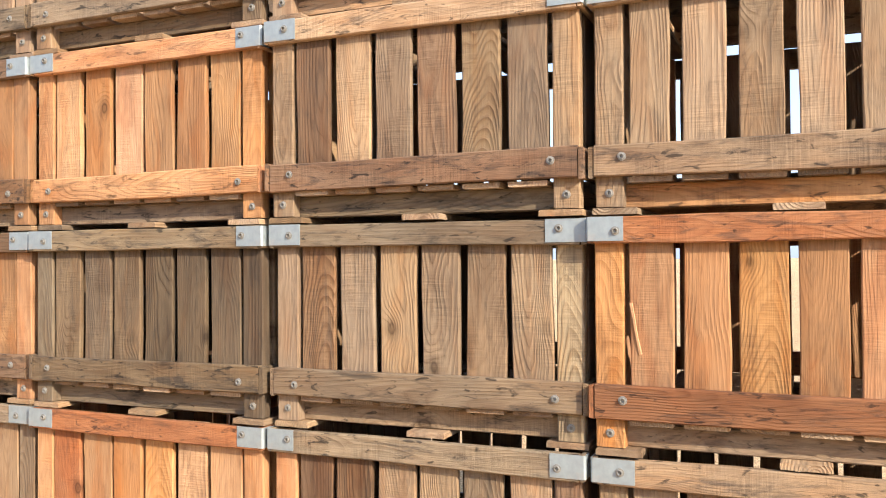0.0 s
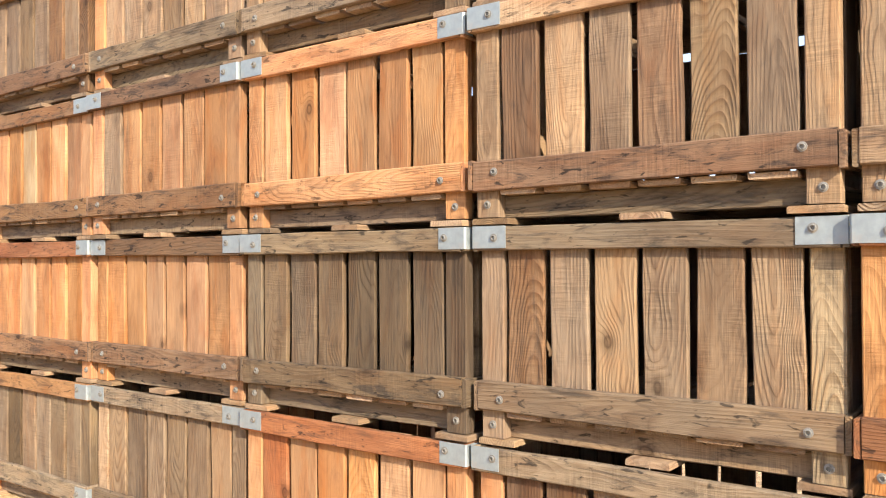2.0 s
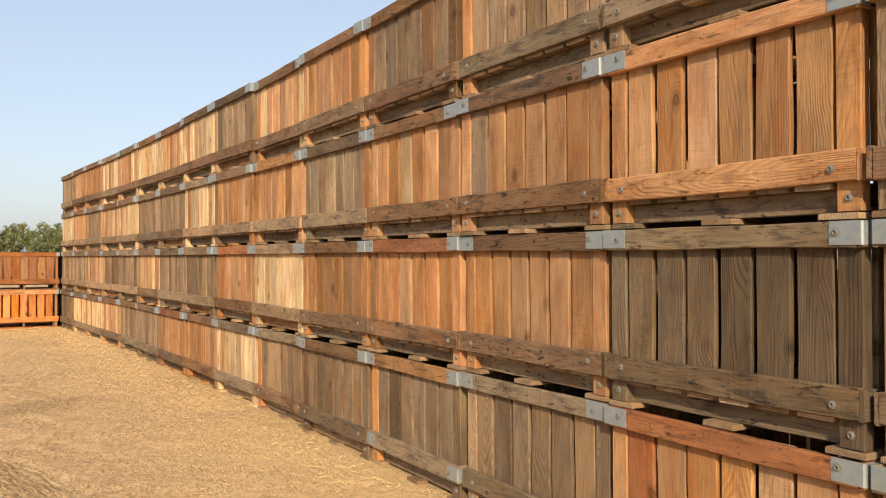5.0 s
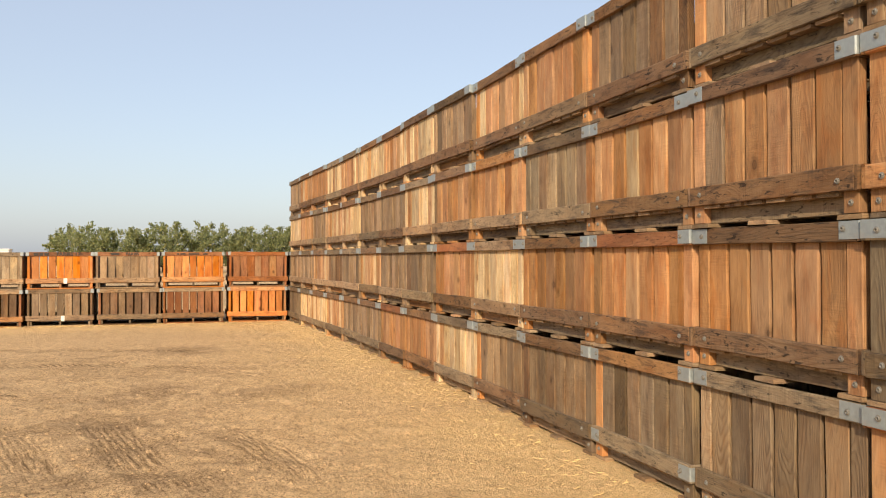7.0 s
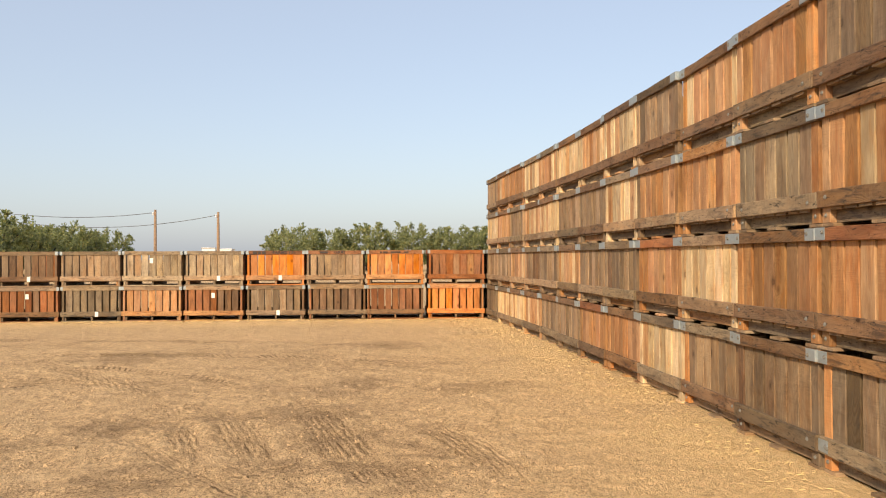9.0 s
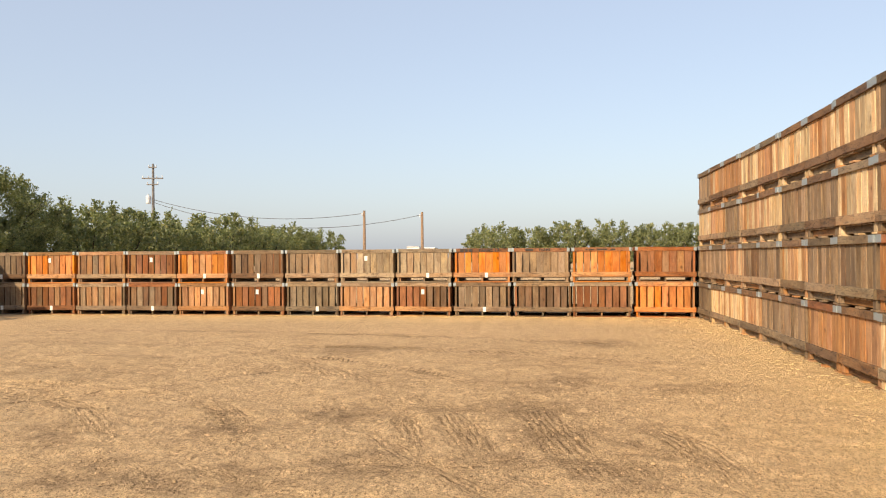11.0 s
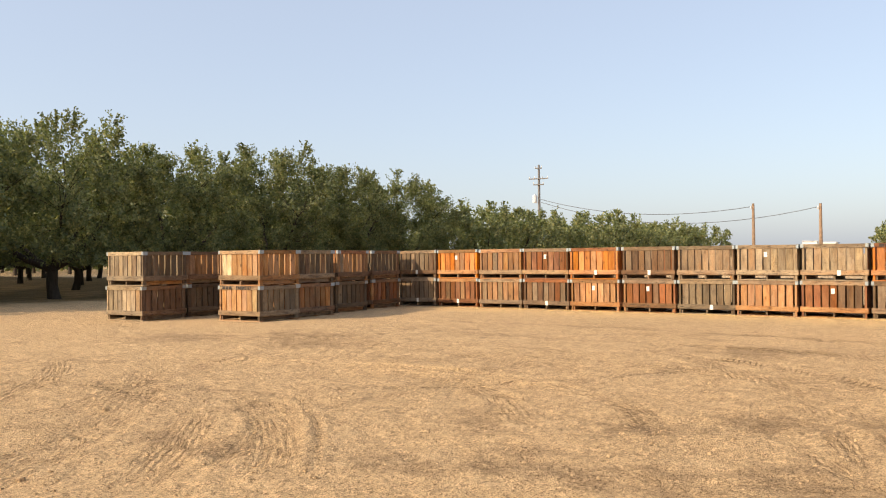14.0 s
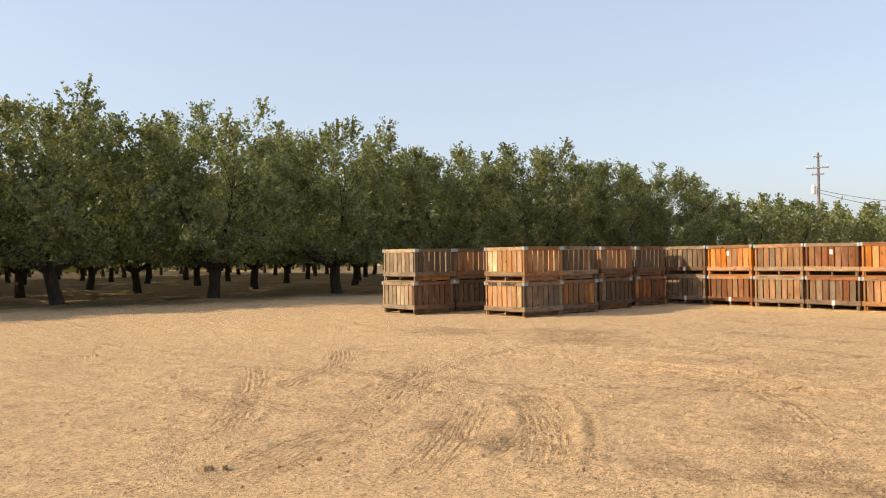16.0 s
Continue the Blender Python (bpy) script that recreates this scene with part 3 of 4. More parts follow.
# ---- the bin ----
A, B = 0.6155, 0.652  # half width along X (skid sides face Y), half depth along Y
RT, ST = 0.028, 0.017  # thickness of the skid-side rails and of the thinner side rails
POST_X, POST_W, BAY = 0.5515, 0.092, 1.008  # post's middle and width, clear width between the posts
rng = random.Random(5)
SLAT_Y = [board_mesh("slat", 0.640, 0.1505, 0.022, rng, 0.0035) for _ in range(8)]
SLAT_X = [board_mesh("slat", 0.640, 0.132, 0.022, rng, 0.0035) for _ in range(6)]
POST = [board_mesh("post", 0.742, POST_W, 0.044, rng, 0.0015) for _ in range(4)]
RAIL_TOP_Y = [board_mesh("rail", 2 * A - 2 * ST - 0.004, 0.086, RT, rng, 0.0035) for _ in range(4)]
RAIL_LOW_Y = [board_mesh("rail", 2 * A - 2 * ST - 0.004, 0.104, RT, rng, 0.004) for _ in range(5)]
RAIL_TOP_X = [board_mesh("rail", 2 * B, 0.086, ST, rng, 0.003) for _ in range(3)]
RAIL_LOW_X = [board_mesh("rail", 2 * B, 0.104, ST, rng, 0.003) for _ in range(3)]
SKID = [board_mesh("skid", 2 * A - 0.07, 0.080, 0.036, rng, 0.002) for _ in range(3)]
DECK = [board_mesh("floor_board", 2 * B - 0.022, 0.138, 0.018, rng, 0.002, 0.02) for _ in range(4)]
RUNNER = [board_mesh("runner", 2 * B - 0.01, 0.145, 0.021, rng, 0.003, 0.03) for _ in range(4)]
for me_list in (SLAT_Y, SLAT_X, POST, RAIL_TOP_Y, RAIL_LOW_Y, RAIL_TOP_X, RAIL_LOW_X, SKID, DECK, RUNNER):
    for me in me_list:
        me.materials.append(WOOD["tan"])


def bracket_mesh(la, lb):
    """An L of galvanised strap round a top corner; the corner's outside at the origin, legs along -X and +Y."""
    t, h, c = 0.0035, 0.078, 0.006
    prof = [(-la, 0), (-c, 0), (0, c), (0, lb), (-t, lb), (-t, t + c), (-t - c, t), (-la, t)]
    verts = [(x, y, z) for z in (-h / 2, h / 2) for x, y in prof]
    n = len(prof)
    faces = [(k, (k + 1) % n, (k + 1) % n + n, k + n) for k in range(n)]
    faces += [(7, 6, 1, 0), (6, 5, 2, 1), (5, 4, 3, 2)]
    faces += [(8, 9, 14, 15), (9, 10, 13, 14), (10, 11, 12, 13)]
    return mesh_from("corner_bracket", verts, faces, GALV)


def bolt_mesh():
    verts, faces, n = [], [], 10
    prof = [(0.0145, 0.0), (0.0145, 0.0024), (0.0100, 0.0028), (0.0094, 0.0080), (0.0068, 0.0084), (0.0060, 0.0012)]
    for r, z in prof:
        verts += [(r * math.cos(2 * math.pi * k / n), r * math.sin(2 * math.pi * k / n), z) for k in range(n)]
    for i in range(len(prof) - 1):
        for k in range(n):
            a, b = i * n + k, i * n + (k + 1) % n
            faces.append((a, b, b + n, a + n))
    faces.append(tuple(range(len(prof) * n - n, len(prof) * n)))
    return mesh_from("bolt", verts, faces, BOLT)


BRACKETS = [bracket_mesh(0.120, 0.055), bracket_mesh(0.142, 0.065)]
BOLT_ME = bolt_mesh()
TAG_ME = mesh_from("paper_tag", [(x, y, z) for z in (0, 0.002) for x, y in ((-0.035, -0.055), (0.035, -0.055), (0.035, 0.055), (-0.035, 0.055))],
                   [(3, 2, 1, 0), (4, 5, 6, 7), (0, 1, 5, 4), (1, 2, 6, 5), (2, 3, 7, 6), (3, 0, 4, 7)], PAPER)
LOOK = {
    "orange": "orange new-sawn slatted wooden harvest bin", "light": "light orange slatted wooden harvest bin", "amber": "amber brown slatted wooden harvest bin",
    "pale": "pale yellow slatted wooden harvest bin", "tan": "weathered tan slatted wooden harvest bin", "weather": "weathered brown rough-slatted wooden harvest bin",
    "grey": "silvered grey-brown slatted wooden harvest bin", "dark": "dark grey weathered wooden harvest bin", "brown": "dark brown stained wooden harvest bin",
    "red": "reddish brown slatted wooden harvest bin", "hot": "bright orange slatted wooden harvest bin", "silver": "silvery grey weathered slatted wooden harvest bin",
}
NEXT = {"orange": ("light", "amber"), "light": ("orange", "pale"), "amber": ("orange", "weather"), "pale": ("pale", "light"), "tan": ("weather", "tan"),
        "weather": ("tan", "brown"), "grey": ("dark", "weather"), "dark": ("grey", "brown"), "brown": ("weather", "red"), "red": ("brown", "amber"), "hot": ("orange", "hot"), "silver": ("silver", "tan")}


def bin_thing(m, slat, rail_top, rail_low, rng, near=False, group="", where="", slats=None, post=None, low_bracket=False, mixed=0.30, gap=-0.005, side=None, x_wide=1.09):
    root = new("harvest_bin")
    root.matrix_basis = m
    root.empty_display_size = 0.2
    tagged(root, LOOK[slat] + where, "bin", group)

    # side: wood tone of the +Y face alone, darkened to paint its shade
    def tone(base=None):
        base = base or slat
        return NEXT[base][rng.random() < 0.5] if rng.random() < mixed else base

    # posts stand in the corners of the skid sides
    for sy in (-1, 1):
        for sx in (-1, 1):
            p = axes((sx * POST_X, sy * (B - RT - 0.023), 0.392), (0, 0, 1), (0, sy, 0))
            pm = post[0 if sx < 0 else 1] if post and sy < 0 else ("orange" if near and rng.random() < 0.3 else tone(side if sy > 0 else None))
            ob = part("post", rng.choice(POST), root, p, WOOD[pm])
            if near and sy < 0:
                part("bolt", BOLT_ME, ob, pose(-0.322, 0, 0.0222))
    pitch = BAY / 6
    for sy in (-1, 1):
        for i in range(6):
            tilt = rng.uniform(-0.5, 0.5)
            tn = slats[i] if slats and sy < 0 else tone(side if sy > 0 else None)
            p = axes((-BAY / 2 + pitch * (i + 0.5) + rng.uniform(-0.003, 0.003), sy * (B - RT - 0.0125 - rng.uniform(0.0, 0.005)), 0.444), (0, 0, -1 if rng.random() < 0.5 else 1), (0, sy, 0))
            part("slat", rng.choice(SLAT_Y), root, p @ pose(0, 0, 0, 0, 0, tilt) @ Matrix.Diagonal((1, 1 - gap - rng.uniform(0.0, 0.045), 1, 1)), WOOD[tn])
    for sx in (-1, 1):
        for i in range(7):
            y = -0.552 + 1.104 / 7 * (i + 0.5)
            p = axes((sx * (A - ST - 0.0125), y + rng.uniform(-0.003, 0.003), 0.444), (0, 0, 1), (sx, 0, 0))
            part("slat", rng.choice(SLAT_X), root, p @ pose(0, 0, 0, 0, 0, rng.uniform(-0.5, 0.5)) @ Matrix.Diagonal((1, x_wide - rng.uniform(0, 0.09), 1, 1)), WOOD[tone()])
    for sy in (-1, 1):
        y = sy * (B - RT / 2)
        for z, lst, tn in ((0.725, RAIL_TOP_Y, rail_top), (0.172, RAIL_LOW_Y, rail_low)):
            ob = part("rail", rng.choice(lst), root, axes((0, y, z), (1 if rng.random() < 0.5 else -1, 0, 0), (0, sy, 0)) @ pose(0, 0, 0, 0, 0, rng.uniform(-0.25, 0.25)), RAILWOOD[side if side and sy > 0 else tn])
            if near and sy < 0 and z < 0.4:
                for x in (-0.505, 0.505):
                    part("bolt", BOLT_ME, ob, pose(x, rng.uniform(-0.012, 0.012), 0.0145))
    for sx in (-1, 1):
        for z, lst, tn in ((0.725, RAIL_TOP_X, rail_top), (0.172, RAIL_LOW_X, rail_low)):
            part("rail", rng.choice(lst), root, axes((sx * (A - ST / 2), 0, z), (0, 1, 0), (sx, 0, 0)), RAILWOOD[tn])
    for y in (-(B - RT - 0.064), 0.0, B - RT - 0.064):
        part("skid", rng.choice(SKID), root, axes((0, y, 0.0615), (1, 0, 0), (0, -1 if y <= 0 else 1, 0)), RAILWOOD[tone("grey" if rng.random() < 0.6 else "weather" if rng.random() < 0.7 else "amber")])
    for i in range(6):
        part("floor_board", rng.choice(DECK), root, axes((-BAY / 2 + pitch * (i + 0.5), rng.uniform(-0.006, 0.006), 0.1105), (0, 1, 0), (0, 0, -1)), WOOD[tone("tan")])
    for x in (-0.53 + rng.uniform(-0.01, 0.01), rng.uniform(-0.05, 0.05), 0.53 + rng.uniform(-0.01, 0.01)):
        part("runner", rng.choice(RUNNER), root, axes((x, rng.uniform(-0.006, 0.006), 0.0105), (0, 1, 0), (0, 0, 1)), WOOD[tone("tan" if near else slat)])
    levels = (0.7285, 0.172) if low_bracket else (0.7285,)
    for z in levels:
        for sx in (-1, 1):
            for sy in (-1, 1):
                big = 1 if (rng.random() < 0.35) else 0
                mm = pose(sx * (A + 0.003), sy * (B + 0.003), z + rng.uniform(-0.003, 0.003)) @ Matrix.Diagonal((sx, -sy, 1, 1))
                ob = part("corner_bracket", BRACKETS[big], root, mm, None)
                if near and sy < 0:
                    part("bolt", BOLT_ME, ob, axes((-0.095, -0.0005, rng.uniform(-0.01, 0.01)), (1, 0, 0), (0, -1, 0)))
    return root


def at_bin(x, y, z, turn, rng, jit=1.0):
    return pose(x + rng.uniform(-0.003, 0.003) * jit, y + rng.uniform(-0.018, 0.018) * jit, z, 0, 0, turn + rng.uniform(-0.5, 0.5) * jit)


# tall wall, storey by storey from the ground; columns from the near end to the far corner: slats / top rail / low rail
W1 = ["weather weather brown", "weather grey weather", "orange red amber", "tan grey dark", "grey amber grey", "weather brown dark", "tan grey brown", "pale grey grey",
      "orange brown brown", "orange red brown", "tan brown grey", "tan brown grey", "light brown weather", "pale brown grey", "pale grey tan", "grey dark grey"]
W2 = ["orange red red", "weather grey weather", "dark grey dark", "light brown brown", "orange red brown", "amber brown brown", "pale tan tan", "orange red brown",
      "weather grey grey", "tan grey tan", "light brown weather", "tan grey tan", "weather grey tan", "light brown tan", "tan grey tan", "tan grey tan"]
W3 = ["tan tan weather", "weather tan brown", "orange orange orange", "amber brown brown", "orange brown brown", "silver dark grey", "orange amber tan", "amber brown tan",
      "pale grey tan", "tan brown brown", "tan weather grey", "pale brown tan", "light brown tan", "tan grey grey", "light brown tan", "pale grey tan"]
W4 = ["tan grey tan", "weather grey grey", "weather grey grey", "tan grey grey", "weather brown brown", "orange brown weather", "light brown brown", "tan dark brown",
      "pale brown brown", "light brown brown", "pale brown brown", "light grey brown", "pale grey grey", "orange brown brown", "light brown brown", "tan dark weather"]
SPECIAL = {
    (2, 1): dict(slats=["brown", "weather", "tan", "weather", "weather", "weather"], gap=0.03, post=("tan", "silver")),
    (2, 0): dict(slats=["amber", "orange", "amber", "amber", "orange", "amber"], post=("orange", "orange"), gap=0.07), (3, 0): dict(gap=0.13, post=("weather", "tan"), mixed=0.3), (3, 1): dict(gap=0.05, post=("weather", "weather")),
    (3, 2): dict(slats=["light", "orange", "light", "light", "orange", "light"], gap=0.02), (2, 2): dict(mixed=0.1, post=("grey", "dark"), gap=0.03), (1, 2): dict(slats=["red", "light", "orange", "light", "light", "light"]),
    (2, 3): dict(slats=["orange", "light", "light", "light", "light", "amber"], post=("orange", "orange")),
    (3, 4): dict(slats=["orange", "orange", "pale", "orange", "light", "orange"]), (1, 4): dict(low_bracket=True), (1, 1): dict(gap=0.02), (1, 3): dict(slats=["tan", "weather", "tan", "weather", "weather", "tan"], gap=0.0), (1, 0): dict(gap=0.03), (4, 0): dict(gap=0.03), (4, 1): dict(gap=0.03),
}


SLIVER = board_mesh("splinter", 0.20, 0.010, 0.006, random.Random(2), 0.002, 0.02, WOOD["light"])


def stencil_bars(parent, spans, z, y):
    """Faint unreadable stamp on a face that looks along -Y."""
    for x0, x1 in spans:
        me = mesh_from("stencil_mark", [(x, py, z + dz) for py in (0, -0.0022) for x, dz in ((x0, -0.016), (x1, -0.016), (x1, 0.016), (x0, 0.016))],
                       [(3, 2, 1, 0), (4, 5, 6, 7), (0, 1, 5, 4), (1, 2, 6, 5), (2, 3, 7, 6), (3, 0, 4, 7)], STAMP)
        part("stencil_mark", me, parent, pose(0, y, 0), None, "faint stamped mark")


def build_tall_wall():
    rng = random.Random(11)
    for level, spec in enumerate((W1, W2, W3, W4), 1):
        for c, words in enumerate(spec):
            s, rt, rl = words.split()
            x = SEAM0 + PITCH * (1.5 - c)
            slope = math.degrees(math.atan((tall_front(x + 0.6) - tall_front(x - 0.6)) / 1.2))
            m = at_bin(x, float(tall_front(x)) + B, STOREY * (level - 1), slope, rng)
            root = bin_thing(m, s, rt, rl, rng, near=c < 7, group="tall stacked wall of bins", where=" on top of a four-high stack" if level == 4 else " in a four-high stack",
                      **SPECIAL.get((level, c), {}))
            if (level, c) == (2, 0):
                stencil_bars(root, [(0.30, 0.345), (0.352, 0.372), (0.380, 0.40)], 0.058, -(B - RT - 0.044))
                part("splinter", SLIVER, root, axes((-0.468, -(B - RT - 0.004), 0.41), (0.16, 0, -1), (0, -1, 0)), WOOD["light"], "split-off wood sliver")


build_tall_wall()

# far wall, two high: slats / top rail / low rail; tags: s on a slat, r on the low rail
F1 = ["weather tan weather r", "red amber red r", "amber tan weather", "brown red weather r", "orange amber orange s", "red weather brown s", "grey grey grey r",
      "orange tan amber", "red tan amber s", "weather weather weather r", "brown tan weather", "red weather brown", "hot orange hot", "grey grey grey"]
F2 = ["weather weather brown r", "hot amber orange s", "amber amber tan", "red tan tan s", "hot red orange r", "brown weather brown r", "tan grey tan",
      "silver grey silver s", "silver grey tan r", "hot red orange r w", "tan red tan w", "hot red orange w", "red red red", "grey grey grey"]
FAR_X, FAR_Y0, FAR_PITCH = -19.58, -15.12, 1.341


def stencil(parent, y0, words, z, x):
    """Stencilled mark on a top rail that faces +X: plain bars, and plain lettering where it reads."""
    for w0, w1, h in words:
        me = mesh_from("stencil_mark", [(px, py, pz) for px in (0, 0.002) for py, pz in ((w0, -h / 2), (w1, -h / 2), (w1, h / 2), (w0, h / 2))],
                       [(3, 2, 1, 0), (4, 5, 6, 7), (0, 1, 5, 4), (1, 2, 6, 5), (2, 3, 7, 6), (3, 0, 4, 7)], INK)
        part("stencil_mark", me, parent, pose(x, y0, z), None, "black stencilled bar")


def lettering(parent, text, y, z, x, size):
    cu = bpy.data.curves.new("stencil_text", "FONT")
    cu.body, cu.size, cu.align_x, cu.align_y, cu.extrude = text, size, "CENTER", "CENTER", 0.0008
    cu.offset, cu.space_character = 0.0035, 1.12
    tmp = bpy.data.objects.new("stencil_text", cu)
    scene.collection.objects.link(tmp)
    bpy.context.view_layer.update()
    me = bpy.data.meshes.new_from_object(tmp)
    bpy.data.objects.remove(tmp)
    me.materials.clear()
    me.materials.append(INK)
    part("stencil_text", me, parent, axes((x, y, z), (0, 1, 0), (1, 0, 0)), None, "black stencilled lettering")


def mark_farm(root, tail):
    x = A + 0.004
    stencil(root, 0, [(-0.50, -0.415, 0.062), (-0.39, -0.325, 0.062), (-0.30, -0.215, 0.062)], 0.725, x)
    lettering(root, tail, 0.16, 0.725, x, 0.098)


def build_far_wall():
    rng = random.Random(23)
    leans = [rng.uniform(-0.45, 0.45) for _ in F1]
    for level, spec in enumerate((F1, F2)):
        for i, words in enumerate(spec):
            s, rt, rl, *extra = words.split()
            y = FAR_Y0 + FAR_PITCH * (i + 0.5)
            root = bin_thing(at_bin(FAR_X - A, y, STOREY * level, 0, rng, 1.6) @ pose(0, 0, 0, leans[i]), s, rt, rl, rng, group="two-high row of bins",
                             where=" in a two-high row", mixed=0.2, x_wide=1.05)
            if "s" in extra:
                part("paper_tag", TAG_ME, root, axes((A - ST + 0.001, rng.uniform(-0.03, 0.03), 0.56), (0, 1, 0), (1, 0, 0)), None, "white paper tag")
            if "r" in extra:
                part("paper_tag", TAG_ME, root, axes((A + 0.0025, rng.uniform(-0.04, 0.12), 0.165), (0, 1, 0), (1, 0, 0)), None, "white paper tag")
            if level == 1 and i == 9:
                mark_farm(root, "FARMS 17")
            if level == 1 and i == 10:
                stencil(root, 0, [(-0.33, -0.16, 0.05)], 0.725, A + 0.004)
                lettering(root, "FARMS", 0.10, 0.725, A + 0.004, 0.08)
            if level == 1 and i == 11:
                stencil(root, 0, [(-0.34, -0.30, 0.03), (-0.27, -0.16, 0.03), (-0.10, 0.12, 0.03), (0.2, 0.3, 0.03)], 0.725, A + 0.004)


build_far_wall()

# loose stacks by the orchard: corner that shows (+X, +Y), turn, lower bin, upper bin, their +Y side tones (darker wood,
# shade painted in)
STACKS = [
    ((-13.20, -13.90), 1.5, "light tan tan", "light tan tan", "grey", "amber"), ((-14.58, -14.08), -2.0, "amber brown brown", "dark grey grey", None, None),
    ((-16.25, -14.45), 1.0, "dark dark dark", "amber red brown", None, None), ((-17.98, -14.74), 0.0, "red brown brown", "dark brown brown", None, None),
    ((-12.15, -16.52), 2.0, "silver silver silver", "silver silver silver", "brown", "dark"), ((-13.55, -16.72), -1.0, "dark dark dark", "amber brown brown", None, None),
]


def build_stacks():
    rng = random.Random(31)
    for k, ((cx, cy), turn, low, top, *sides) in enumerate(STACKS):
        for level, words in enumerate((low, top)):
            s, rt, rl = words.split()
            m = at_bin(cx - A, cy - B, STOREY * level, turn, rng, 2.0)
            root = bin_thing(m, s, rt, rl, rng, group="loose two-high stacks of bins", where=" in a loose two-high stack", mixed=0.15, side=sides[level], gap=0.04 + 0.05 * level)
            if k == 0 and level == 0:
                mark_farm(root, "FARMS 17")


build_stacks()


# ---- trees ----
def tube(verts, faces, pts, radii, sides=7):
    """A tapered limb through the points."""
    base = len(verts)
    for i, (p, r) in enumerate(zip(pts, radii)):
        d = (pts[min(i + 1, len(pts) - 1)] - pts[max(i - 1, 0)]).normalized()
        u = d.orthogonal().normalized()
        v = d.cross(u)
        for k in range(sides):
            a = 2 * math.pi * k / sides
            verts.append(p + (u * math.cos(a) + v * math.sin(a)) * r)
    for i in range(len(pts) - 1):
        for k in range(sides):
            a, b = base + i * sides + k, base + i * sides + (k + 1) % sides
            faces.append((a, b, b + sides, a + sides))
    faces.append(tuple(base + (len(pts) - 1) * sides + k for k in range(sides)))


